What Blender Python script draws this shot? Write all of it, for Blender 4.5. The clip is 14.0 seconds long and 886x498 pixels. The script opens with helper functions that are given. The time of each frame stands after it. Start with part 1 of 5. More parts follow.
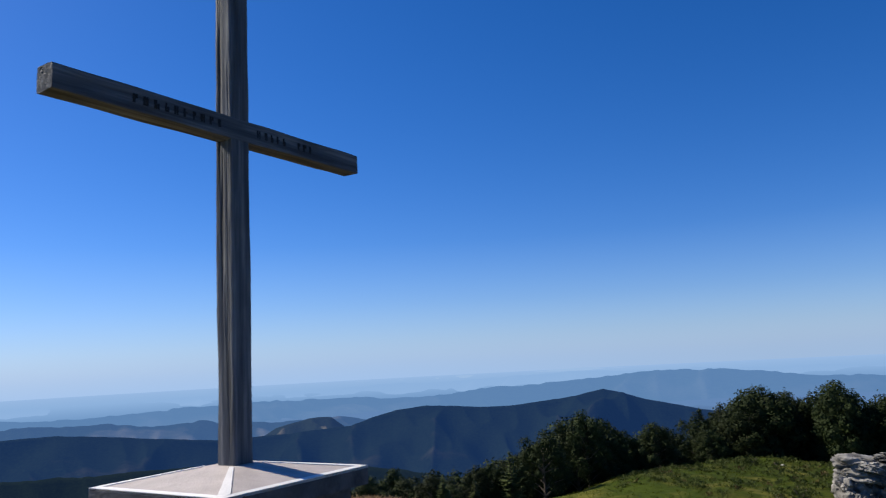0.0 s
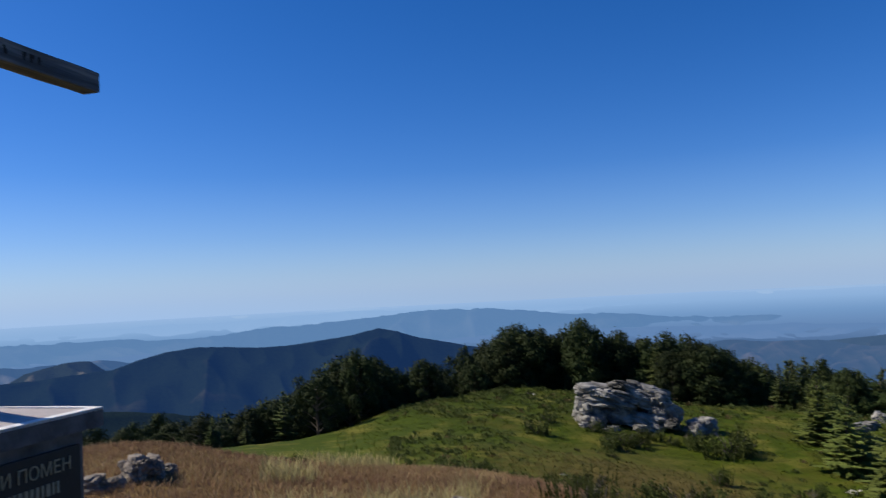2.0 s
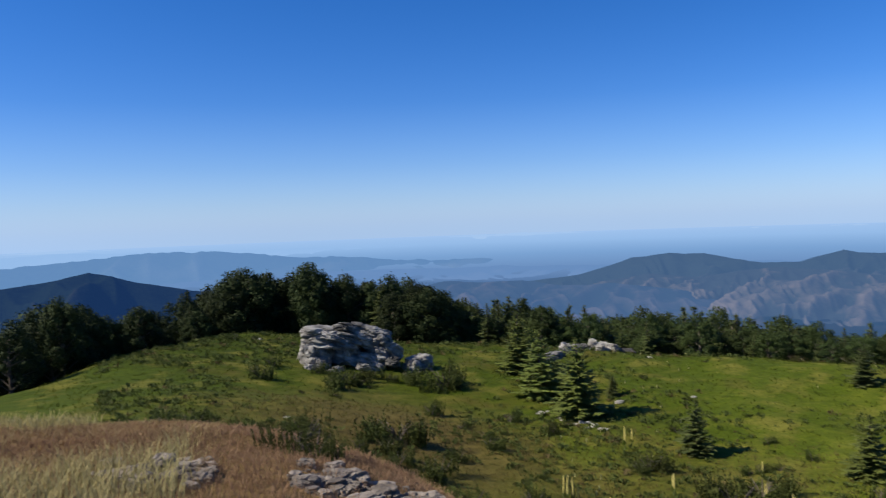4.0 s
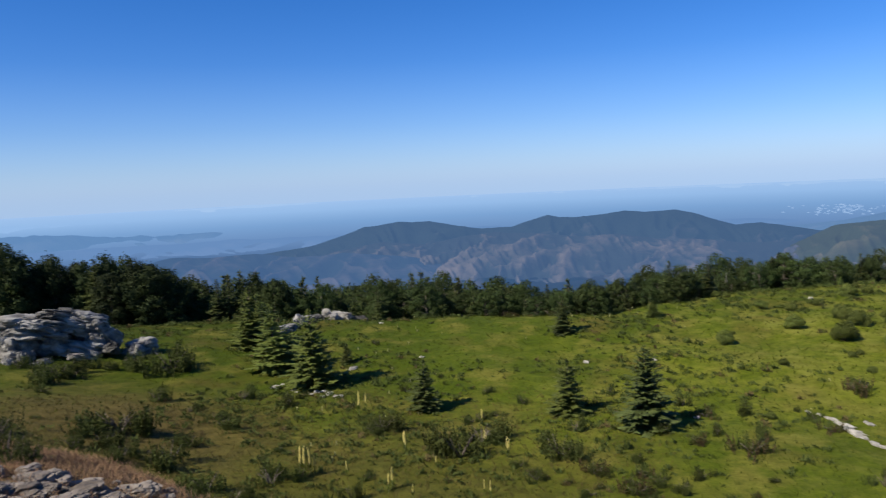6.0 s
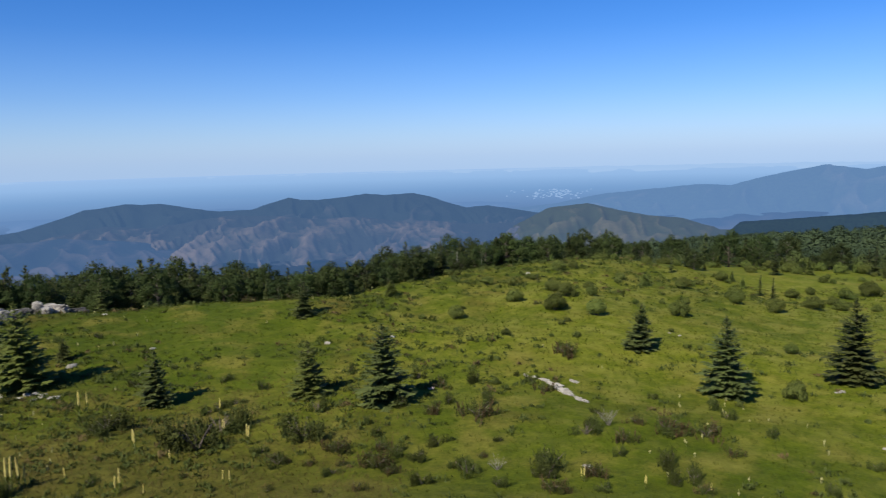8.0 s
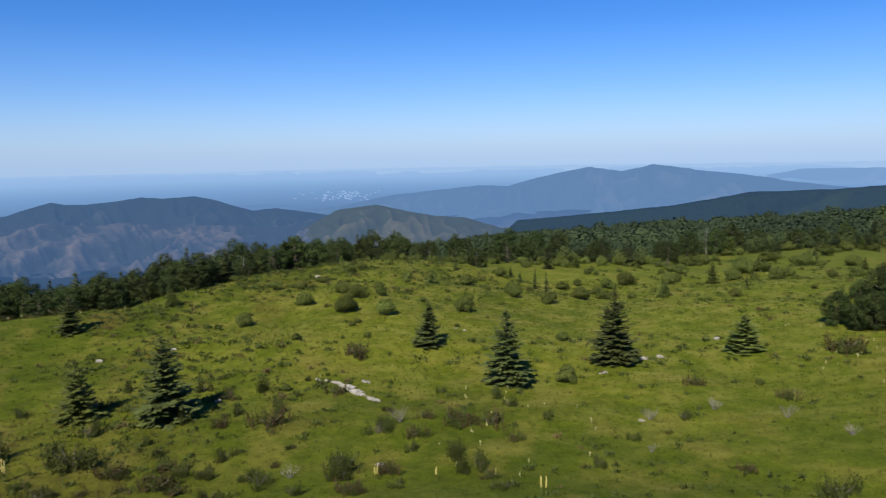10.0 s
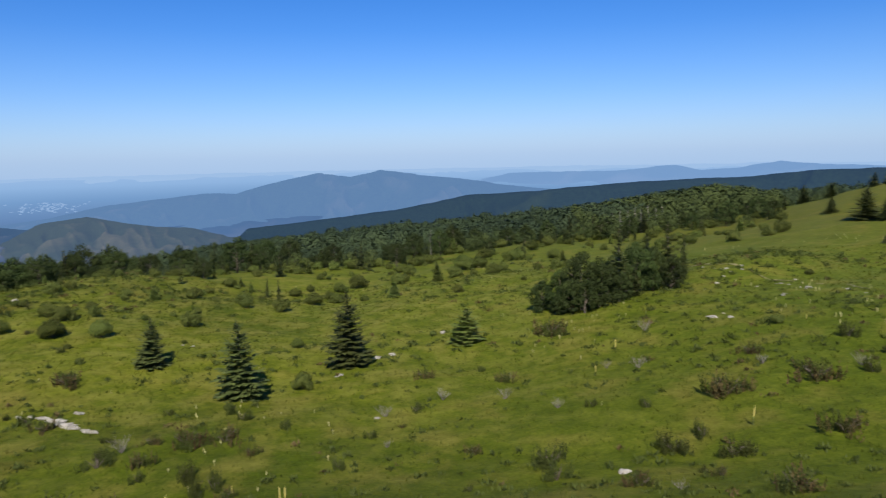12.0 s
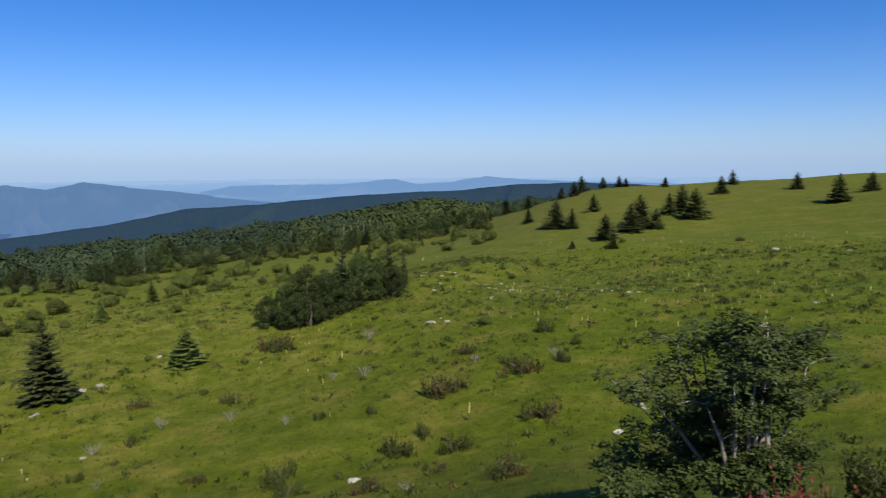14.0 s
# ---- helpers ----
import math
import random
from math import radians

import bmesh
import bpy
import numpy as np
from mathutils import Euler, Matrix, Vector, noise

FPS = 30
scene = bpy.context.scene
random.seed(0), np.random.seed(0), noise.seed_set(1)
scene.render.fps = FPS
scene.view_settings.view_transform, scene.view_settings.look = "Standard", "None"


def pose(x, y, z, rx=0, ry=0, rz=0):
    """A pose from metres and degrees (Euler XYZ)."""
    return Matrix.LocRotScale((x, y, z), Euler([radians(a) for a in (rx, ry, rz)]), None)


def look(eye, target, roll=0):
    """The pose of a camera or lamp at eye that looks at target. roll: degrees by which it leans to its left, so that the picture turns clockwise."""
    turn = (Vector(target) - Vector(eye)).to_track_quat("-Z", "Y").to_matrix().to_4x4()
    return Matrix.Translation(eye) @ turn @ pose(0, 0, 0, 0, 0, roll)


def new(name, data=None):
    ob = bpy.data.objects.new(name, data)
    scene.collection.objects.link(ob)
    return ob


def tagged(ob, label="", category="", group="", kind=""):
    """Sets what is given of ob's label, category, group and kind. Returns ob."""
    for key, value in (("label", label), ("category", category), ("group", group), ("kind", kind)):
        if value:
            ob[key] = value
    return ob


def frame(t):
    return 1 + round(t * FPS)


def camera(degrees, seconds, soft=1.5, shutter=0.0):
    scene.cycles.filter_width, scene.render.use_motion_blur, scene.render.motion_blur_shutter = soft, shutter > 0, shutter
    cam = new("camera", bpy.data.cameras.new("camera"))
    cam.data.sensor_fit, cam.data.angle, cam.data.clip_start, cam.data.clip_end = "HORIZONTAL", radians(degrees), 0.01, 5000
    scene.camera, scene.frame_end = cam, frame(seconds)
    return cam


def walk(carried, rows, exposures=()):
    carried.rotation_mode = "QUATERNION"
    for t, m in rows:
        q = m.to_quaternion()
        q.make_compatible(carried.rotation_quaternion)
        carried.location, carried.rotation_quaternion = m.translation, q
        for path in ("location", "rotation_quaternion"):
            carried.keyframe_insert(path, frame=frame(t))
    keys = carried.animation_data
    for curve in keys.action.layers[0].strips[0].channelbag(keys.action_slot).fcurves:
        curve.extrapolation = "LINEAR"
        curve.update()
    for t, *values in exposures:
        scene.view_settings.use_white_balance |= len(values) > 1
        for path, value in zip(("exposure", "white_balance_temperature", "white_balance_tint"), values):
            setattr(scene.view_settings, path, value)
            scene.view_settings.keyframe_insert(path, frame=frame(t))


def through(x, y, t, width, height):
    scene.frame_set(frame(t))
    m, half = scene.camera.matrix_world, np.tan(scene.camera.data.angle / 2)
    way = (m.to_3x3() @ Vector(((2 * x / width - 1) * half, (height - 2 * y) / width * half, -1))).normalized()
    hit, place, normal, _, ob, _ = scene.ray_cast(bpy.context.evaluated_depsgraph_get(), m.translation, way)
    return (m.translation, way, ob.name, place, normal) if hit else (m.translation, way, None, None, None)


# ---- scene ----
cam = camera(61.68, 14.0, soft=1.2, shutter=0.4)
# seconds, place, then degrees: heading clockwise from +y, tilt up, lean to the right
ROWS = [
    (0, 0.003, -0.002, 1.602, 0.00, 8.55, 3.07),
    (0.5, 0.035, -0.011, 1.600, 2.74, 8.24, 3.05),
    (1, 0.078, -0.045, 1.593, 6.99, 7.16, 3.10),
    (1.5, 0.111, -0.066, 1.583, 11.81, 5.28, 3.20),
    (2, 0.126, -0.009, 1.573, 16.61, 3.13, 2.92),
    (2.5, 0.157, -0.008, 1.594, 21.75, 1.21, 2.49),
    (3, 0.200, -0.016, 1.612, 26.88, -0.15, 2.14),
    (5.5, 0.379, -0.163, 1.623, 52.15, -4.40, 2.64),
    (6, 0.402, -0.204, 1.614, 57.26, -5.17, 2.65),
    (6.5, 0.421, -0.255, 1.595, 62.35, -5.88, 2.45),
    (7, 0.429, -0.301, 1.580, 67.52, -6.51, 2.20),
    (7.5, 0.429, -0.330, 1.570, 72.52, -6.93, 1.76),
    (10, 0.454, -0.495, 1.591, 93.20, -7.38, 1.05),
    (10.5, 0.394, -0.516, 1.586, 97.88, -7.30, 1.13),
    (11, 0.338, -0.573, 1.579, 102.95, -7.28, 1.30),
    (11.5, 0.338, -0.651, 1.583, 108.24, -7.34, 1.27),
    (12, 0.416, -0.676, 1.558, 113.75, -7.29, 1.16),
    (12.5, 0.469, -0.722, 1.546, 119.25, -7.18, 1.08),
    (13, 0.482, -0.746, 1.550, 124.87, -6.97, 0.90),
    (13.5, 0.447, -0.781, 1.544, 130.49, -6.67, 0.66),
    (14, 0.412, -0.807, 1.545, 134.85, -6.53, 0.32),
]


def aim(x, y, z, heading, tilt, lean):
    a, b = radians(heading), radians(tilt)
    way = Vector((math.sin(a) * math.cos(b), math.cos(a) * math.cos(b), math.sin(b)))
    return look((x, y, z), Vector((x, y, z)) + way, -lean)


EXPOSURES = [(0.0, 0.46), (1.0, 0.38), (2.0, 0.42), (3.0, 0.63), (5.5, 0.63), (7.5, 0.6), (11.0, 0.54), (14.0, 0.46)]
walk(cam, [(t, aim(*row)) for t, *row in ROWS], EXPOSURES)

# ---- light ----
SUN_HEADING, SUN_HEIGHT = -66.0, 42.0
world = bpy.data.worlds.new("world")
scene.world = world
world.use_nodes = True
wt = world.node_tree
sky = wt.nodes.new("ShaderNodeTexSky")
sky.sky_type = "NISHITA"
sky.sun_disc = False
sky.sun_elevation, sky.sun_rotation = radians(SUN_HEIGHT), radians(SUN_HEADING)
sky.altitude, sky.air_density, sky.dust_density, sky.ozone_density = 1300, 1.0, 0.9, 3.0
wt.nodes["Background"].inputs[1].default_value = 0.068
deep = wt.nodes.new("ShaderNodeHueSaturation")
deep.inputs["Saturation"].default_value = 1.2
tint = wt.nodes.new("ShaderNodeMix")
tint.data_type, tint.blend_type = "RGBA", "MULTIPLY"
tint.inputs[0].default_value, tint.inputs[7].default_value = 1.0, (0.83, 0.938, 1.29, 1)
wt.links.new(sky.outputs[0], tint.inputs[6])
wt.links.new(tint.outputs[2], deep.inputs["Color"])
wt.links.new(deep.outputs[0], wt.nodes["Background"].inputs[0])

sun = new("sun", bpy.data.lights.new("sun", "SUN"))
sun.data.energy, sun.data.angle, sun.data.color = 5.0, radians(0.53), (1.0, 0.915, 0.77)
_a, _b = radians(SUN_HEADING), radians(SUN_HEIGHT)
sun.matrix_world = look(Vector((math.sin(_a) * math.cos(_b), math.cos(_a) * math.cos(_b), math.sin(_b))) * 50, (0, 0, 0))


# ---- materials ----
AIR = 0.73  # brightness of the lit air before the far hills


class Nodes:
    def __init__(self, name):
        self.mat = bpy.data.materials.new(name)
        self.mat.use_nodes = True
        self.tree = self.mat.node_tree
        self.bsdf = self.tree.nodes["Principled BSDF"]
        self.out = self.tree.nodes["Material Output"]

    def add(self, kind, **inputs):
        n = self.tree.nodes.new(kind)
        for k, v in inputs.items():
            self.put(n.inputs[k.replace("_", " ")], v)
        return n

    def put(self, socket, v):
        if isinstance(v, bpy.types.NodeSocket):
            self.tree.links.new(v, socket)
        else:
            socket.default_value = v

    def coords(self, objectwise=False):
        if objectwise:
            return self.add("ShaderNodeTexCoord").outputs["Object"]
        return self.add("ShaderNodeNewGeometry").outputs["Position"]

    def noise(self, vec, scale, detail=4.0, rough=0.55):
        return self.add("ShaderNodeTexNoise", Vector=vec, Scale=scale, Detail=detail, Roughness=rough).outputs["Fac"]

    def stretch(self, vec, s):
        n = self.add("ShaderNodeMapping", Vector=vec)
        n.inputs["Scale"].default_value = s
        return n.outputs[0]

    def ramp(self, fac, stops):
        n = self.add("ShaderNodeValToRGB", Fac=fac)
        e = n.color_ramp.elements
        while len(e) < len(stops):
            e.new(0.5)
        for el, (p, c) in zip(e, stops):
            el.position = p
            el.color = (*c, 1) if len(c) == 3 else c
        return n.outputs[0]

    def mix(self, fac, a, b, how="MIX"):
        n = self.add("ShaderNodeMix")
        n.data_type, n.blend_type = "RGBA", how
        for s, v in ((n.inputs[0], fac), (n.inputs[6], a), (n.inputs[7], b)):
            if isinstance(v, (tuple, list)) and len(v) == 3:
                v = (*v, 1)
            self.put(s, v)
        return n.outputs[2]

    def math(self, how, a, b=0.0):
        n = self.add("ShaderNodeMath")
        n.operation = how
        self.put(n.inputs[0], a)
        self.put(n.inputs[1], b)
        return n.outputs[0]

    def bump(self, height, strength, distance):
        n = self.add("ShaderNodeBump", Height=height, Strength=strength, Distance=distance)
        self.put(self.bsdf.inputs["Normal"], n.outputs[0])

    def finish(self, colour, rough=0.8, spec=0.3):
        self.put(self.bsdf.inputs["Base Color"], colour if isinstance(colour, bpy.types.NodeSocket) else (*colour, 1))
        self.put(self.bsdf.inputs["Roughness"], rough)
        self.put(self.bsdf.inputs["Specular IOR Level"], spec)
        return self.mat


def grey(v):
    return (v, v, v)


def meadow_material():
    m = Nodes("meadow")
    p = m.coords()
    flat = m.stretch(p, (1, 1, 0))
    xyz = m.add("ShaderNodeSeparateXYZ", Vector=p)
    fine, tuft, mid, large = m.noise(p, 7.0, 5), m.noise(p, 1.6, 4, 0.6), m.noise(flat, 0.3, 5, 0.6), m.noise(flat, 0.05, 4)

    def apart(x, y):
        n = m.add("ShaderNodeVectorMath", Vector=flat)
        n.operation = "DISTANCE"
        n.inputs[1].default_value = (x, y, 0)
        return n.outputs["Value"]

    def within(x, y, near, far, ragged):
        reach = m.math("ADD", apart(x, y), m.math("MULTIPLY", m.math("SUBTRACT", m.noise(flat, 0.13, 5, 0.62), 0.5), ragged))
        return m.ramp(m.math("MULTIPLY", reach, 0.01), [(near * 0.01, grey(1)), (far * 0.01, grey(0))])

    grain = m.math("ADD", m.math("MULTIPLY", fine, 0.45), m.math("MULTIPLY", tuft, 0.55))
    green = m.ramp(grain, [(0.36, (0.075, 0.096, 0.0085)), (0.5, (0.112, 0.136, 0.0125)), (0.64, (0.16, 0.174, 0.023))])
    lush = m.ramp(grain, [(0.36, (0.034, 0.056, 0.004)), (0.64, (0.082, 0.112, 0.008))])
    # more of the darker green towards the north
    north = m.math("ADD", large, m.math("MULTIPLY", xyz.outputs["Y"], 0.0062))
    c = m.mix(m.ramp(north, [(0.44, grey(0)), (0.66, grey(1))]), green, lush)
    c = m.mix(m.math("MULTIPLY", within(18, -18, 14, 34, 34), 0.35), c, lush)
    # north meadow multiplied darker: its dimness in view is put into the colour
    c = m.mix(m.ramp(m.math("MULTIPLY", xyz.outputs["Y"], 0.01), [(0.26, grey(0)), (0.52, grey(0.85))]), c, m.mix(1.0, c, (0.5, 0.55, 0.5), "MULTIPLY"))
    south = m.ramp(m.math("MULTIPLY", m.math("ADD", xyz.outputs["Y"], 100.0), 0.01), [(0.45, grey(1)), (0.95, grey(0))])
    c = m.mix(south, c, m.mix(1.0, c, (0.78, 0.94, 0.95), "MULTIPLY"))
    # greener hollows and yellower, drier patches
    c = m.mix(m.ramp(mid, [(0.3, grey(0.75)), (0.46, grey(0))]), c, lush)
    dry = m.ramp(grain, [(0.36, (0.125, 0.118, 0.026)), (0.64, (0.225, 0.2, 0.06))])
    c = m.mix(m.ramp(mid, [(0.5, grey(0)), (0.66, grey(0.62))]), c, dry)
    c = m.mix(m.math("MULTIPLY", within(60, -12, 16, 42, 40), m.ramp(m.noise(flat, 0.55, 5, 0.65), [(0.46, grey(0)), (0.64, grey(0.6))])), c, (0.22, 0.215, 0.06))
    brown = m.ramp(m.noise(flat, 0.16, 5, 0.6), [(0.54, grey(0)), (0.7, grey(0.6))])
    c = m.mix(m.math("MULTIPLY", brown, m.ramp(m.math("ADD", m.math("MULTIPLY", xyz.outputs["Y"], 0.02), 0.5), [(0.3, grey(0.2)), (0.75, grey(1))])), c, (0.105, 0.078, 0.026))
    # the browner back of the hill
    c = m.mix(m.math("MULTIPLY", within(84, -118, 30, 95, 70), 0.4), c, (0.14, 0.118, 0.036))
    # brown heath on the near north-east slope
    olive = m.ramp(grain, [(0.36, (0.058, 0.05, 0.013)), (0.64, (0.125, 0.106, 0.034))])
    c = m.mix(m.math("MULTIPLY", within(16, 19, 9, 20, 30), 0.62), c, olive)
    # a patch of dry brown grass on the slope
    c = m.mix(m.math("MULTIPLY", within(20.5, 31.5, 3, 10, 10), 0.7), c, m.ramp(grain, [(0.36, (0.07, 0.05, 0.022)), (0.64, (0.15, 0.105, 0.05))]))
    # the dry, trodden summit
    straw = m.ramp(fine, [(0.25, (0.075, 0.048, 0.024)), (0.5, (0.15, 0.096, 0.047)), (0.75, (0.24, 0.165, 0.08))])
    worn = m.math("ADD", apart(1.8, 6.9), m.math("MULTIPLY", m.math("SUBTRACT", m.noise(p, 0.45, 5), 0.5), 9.0))
    c = m.mix(m.ramp(m.math("MULTIPLY", worn, 0.05), [(0.32, grey(1)), (0.5, grey(0))]), c, straw)
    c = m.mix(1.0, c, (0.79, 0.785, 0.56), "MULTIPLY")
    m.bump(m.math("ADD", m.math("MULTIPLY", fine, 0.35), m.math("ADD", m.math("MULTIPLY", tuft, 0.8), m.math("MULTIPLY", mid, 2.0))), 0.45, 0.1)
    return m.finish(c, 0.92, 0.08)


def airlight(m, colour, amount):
    """Far backdrop: the glow of the air mixed into the lit surface as emission."""
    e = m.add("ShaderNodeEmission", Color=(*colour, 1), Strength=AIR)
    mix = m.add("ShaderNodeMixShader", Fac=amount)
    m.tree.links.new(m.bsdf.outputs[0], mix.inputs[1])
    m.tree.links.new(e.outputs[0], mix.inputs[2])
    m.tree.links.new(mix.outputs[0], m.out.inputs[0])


def plain_material():
    m = Nodes("hazy_plain")
    p = m.coords()
    n = m.noise(m.stretch(p, (1, 1, 0)), 0.004, 6, 0.6)
    c = m.ramp(n, [(0.35, (0.025, 0.042, 0.03)), (0.55, (0.045, 0.06, 0.04)), (0.7, (0.1, 0.095, 0.065))])
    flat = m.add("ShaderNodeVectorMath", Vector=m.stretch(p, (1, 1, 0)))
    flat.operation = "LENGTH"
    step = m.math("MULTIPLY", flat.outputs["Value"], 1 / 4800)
    # haze painted as emission: share and colour both rise with distance
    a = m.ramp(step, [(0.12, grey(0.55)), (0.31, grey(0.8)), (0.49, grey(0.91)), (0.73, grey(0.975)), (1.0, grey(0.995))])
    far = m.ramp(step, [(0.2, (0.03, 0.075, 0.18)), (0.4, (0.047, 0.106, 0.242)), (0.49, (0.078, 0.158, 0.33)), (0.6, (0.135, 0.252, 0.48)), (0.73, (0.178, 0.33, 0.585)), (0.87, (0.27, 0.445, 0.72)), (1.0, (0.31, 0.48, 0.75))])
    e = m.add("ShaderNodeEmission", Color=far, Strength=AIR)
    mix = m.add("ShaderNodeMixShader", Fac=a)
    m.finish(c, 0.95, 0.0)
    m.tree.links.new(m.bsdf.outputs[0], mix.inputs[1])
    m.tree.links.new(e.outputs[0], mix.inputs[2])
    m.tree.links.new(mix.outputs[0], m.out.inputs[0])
    return m.mat


def ridge_material(name, woods, bare, share, scale, glow, amount):
    """Woods with bare ground on the spurs, and haze laid over them as emission."""
    m = Nodes(name)
    p = m.coords()
    n, f = m.noise(p, scale, 6, 0.62), m.noise(p, scale * 9, 4, 0.6)
    w = m.ramp(f, [(0.3, [v * 0.6 for v in woods]), (0.7, [v * 1.4 for v in woods])])
    at = m.add("ShaderNodeAttribute")
    at.attribute_name = "bareness"
    mask = m.math("ADD", m.math("MULTIPLY", at.outputs["Fac"], 0.58), m.math("MULTIPLY", n, 0.42))
    c = m.mix(m.ramp(mask, [(0.6 - share * 0.5, grey(0)), (0.92 - share * 0.5, grey(1))]), w, bare)
    m.finish(c, 0.95, 0.0)
    m.bump(f, 0.35, 0.1 / scale)
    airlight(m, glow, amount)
    return m.mat


def leaf_material(name, dark, light, scale=1.2, through=0.25, speckle=0.4):
    m = Nodes(name)
    g = m.add("ShaderNodeNewGeometry")
    info = m.add("ShaderNodeObjectInfo")
    n = m.noise(g.outputs["Position"], scale, 3)
    c = m.ramp(n, [(0.25, dark), (0.75, light)])
    c = m.mix(m.math("MULTIPLY", g.outputs["Random Per Island"], speckle), c, [v * 1.5 for v in light])
    hsv = m.add("ShaderNodeHueSaturation", Color=c)
    m.put(hsv.inputs["Value"], m.math("ADD", m.math("MULTIPLY", info.outputs["Random"], 0.4), 0.62))
    m.put(hsv.inputs["Hue"], m.math("ADD", m.math("MULTIPLY", info.outputs["Random"], 0.022), 0.482))
    m.finish(hsv.outputs[0], 0.75, 0.12)
    if through:
        t = m.add("ShaderNodeBsdfTranslucent", Color=hsv.outputs[0])
        mix = m.add("ShaderNodeMixShader", Fac=through)
        m.tree.links.new(m.bsdf.outputs[0], mix.inputs[1])
        m.tree.links.new(t.outputs[0], mix.inputs[2])
        m.tree.links.new(mix.outputs[0], m.out.inputs[0])
    return m.mat


def bark_material(name, dark, light):
    m = Nodes(name)
    p = m.coords()
    n = m.noise(m.stretch(p, (1, 1, 0.2)), 14.0, 5)
    m.bump(n, 0.6, 0.02)
    return m.finish(m.ramp(n, [(0.3, dark), (0.7, light)]), 0.9, 0.1)


def timber_material(name, fine, long):
    """Weathered grey wood; fine and long scale the grain across and along the beam."""
    m = Nodes(name)
    p = m.coords(True)
    grain = m.noise(m.stretch(p, fine), 1.0, 6, 0.6)
    crack = m.noise(m.stretch(p, long), 1.0, 3, 0.5)
    blot = m.noise(p, 3.0, 4)
    c = m.ramp(grain, [(0.3, (0.034, 0.037, 0.044)), (0.52, (0.1, 0.106, 0.118)), (0.72, (0.23, 0.235, 0.24))])
    c = m.mix(m.ramp(crack, [(0.33, grey(1)), (0.38, grey(0))]), c, (0.016, 0.015, 0.015))
    c = m.mix(m.ramp(blot, [(0.5, grey(0)), (0.75, grey(0.5))]), c, (0.055, 0.054, 0.055))
    m.bump(m.math("ADD", grain, m.math("MULTIPLY", m.ramp(crack, [(0.31, grey(0)), (0.4, grey(1))]), 3.0)), 0.8, 0.01)
    return m.finish(c, 0.85, 0.2)


def stone_material(name, dark, light, scale, stain=0.5, rough=0.85):
    m = Nodes(name)
    p = m.coords()
    a, b, s = m.noise(p, scale, 6, 0.65), m.noise(p, scale * 8, 5, 0.6), m.noise(p, scale * 0.4, 4)
    c = m.ramp(a, [(0.3, dark), (0.65, light)])
    c = m.mix(m.math("MULTIPLY", b, 0.35), c, [v * 0.55 for v in light])
    c = m.mix(m.ramp(s, [(0.52, grey(0)), (0.66, grey(stain))]), c, [v * 0.8 for v in dark])
    m.bump(m.math("ADD", a, m.math("MULTIPLY", b, 0.5)), 0.7, 0.08 / scale)
    return m.finish(c, rough, 0.25)


def plain_paint(name, colour, rough=0.5, metal=0.0, vary=0.25):
    m = Nodes(name)
    n = m.noise(m.coords(), 25.0, 5)
    m.bsdf.inputs["Metallic"].default_value = metal
    m.bump(n, 0.2, 0.004)
    return m.finish(m.ramp(n, [(0.3, [v * (1 - vary) for v in colour]), (0.7, [v * (1 + vary * 0.5) for v in colour])]), rough)


MEADOW, PLAIN = meadow_material(), plain_material()
FIR_LEAF = leaf_material("fir_needles", (0.019, 0.031, 0.009), (0.092, 0.114, 0.034), 2.0, 0.12)
TREE_LEAF = leaf_material("broad_leaves", (0.014, 0.026, 0.008), (0.046, 0.068, 0.018), 0.35, 0.12, 0.25)
BUSH_LEAF = leaf_material("bush_leaves", (0.014, 0.026, 0.007), (0.075, 0.1, 0.028), 3.0, 0.2)
# darker copy of the broad leaves: the west forest's shade put into the colour
SHADED_LEAF = leaf_material("beech_leaves", (0.008, 0.015, 0.005), (0.03, 0.044, 0.012), 0.35, 0.1, 0.25)
WOOD_LEAF = leaf_material("woodland_leaves", (0.018, 0.031, 0.018), (0.048, 0.069, 0.03), 0.03, 0.1, 0.08)
MID_LEAF = leaf_material("young_wood_leaves", (0.034, 0.058, 0.02), (0.08, 0.114, 0.034), 0.04, 0.15, 0.1)
EDGE_LEAF = leaf_material("shrub_leaves", (0.042, 0.064, 0.013), (0.125, 0.155, 0.036), 0.3, 0.2, 0.2)
SHRUB_LEAF = leaf_material("juniper_needles", (0.02, 0.031, 0.007), (0.068, 0.086, 0.02), 3.0, 0.15)
YOUNG_LEAF = leaf_material("young_fir_needles", (0.042, 0.068, 0.015), (0.15, 0.19, 0.044), 2.0, 0.2)
RUST_LEAF = leaf_material("rusty_heath", (0.042, 0.034, 0.013), (0.115, 0.085, 0.036), 3.0, 0.15)
RED_LEAF = leaf_material("red_leaves", (0.09, 0.028, 0.017), (0.22, 0.07, 0.042), 3.0, 0.2)
STRAW = leaf_material("dry_grass_blades", (0.16, 0.115, 0.05), (0.4, 0.31, 0.14), 0.5, 0.35)
PALE_GRASS = leaf_material("pale_seeding_grass", (0.22, 0.19, 0.075), (0.5, 0.46, 0.2), 0.5, 0.35)
BROWN_GRASS = leaf_material("brown_grass_blades", (0.14, 0.09, 0.045), (0.37, 0.255, 0.135), 0.4, 0.3)
OLIVE_GRASS = leaf_material("olive_grass_blades", (0.05, 0.043, 0.012), (0.14, 0.12, 0.038), 0.4, 0.3)
GRASS = leaf_material("green_grass_blades", (0.045, 0.068, 0.007), (0.105, 0.13, 0.018), 0.25, 0.35, 0.2)
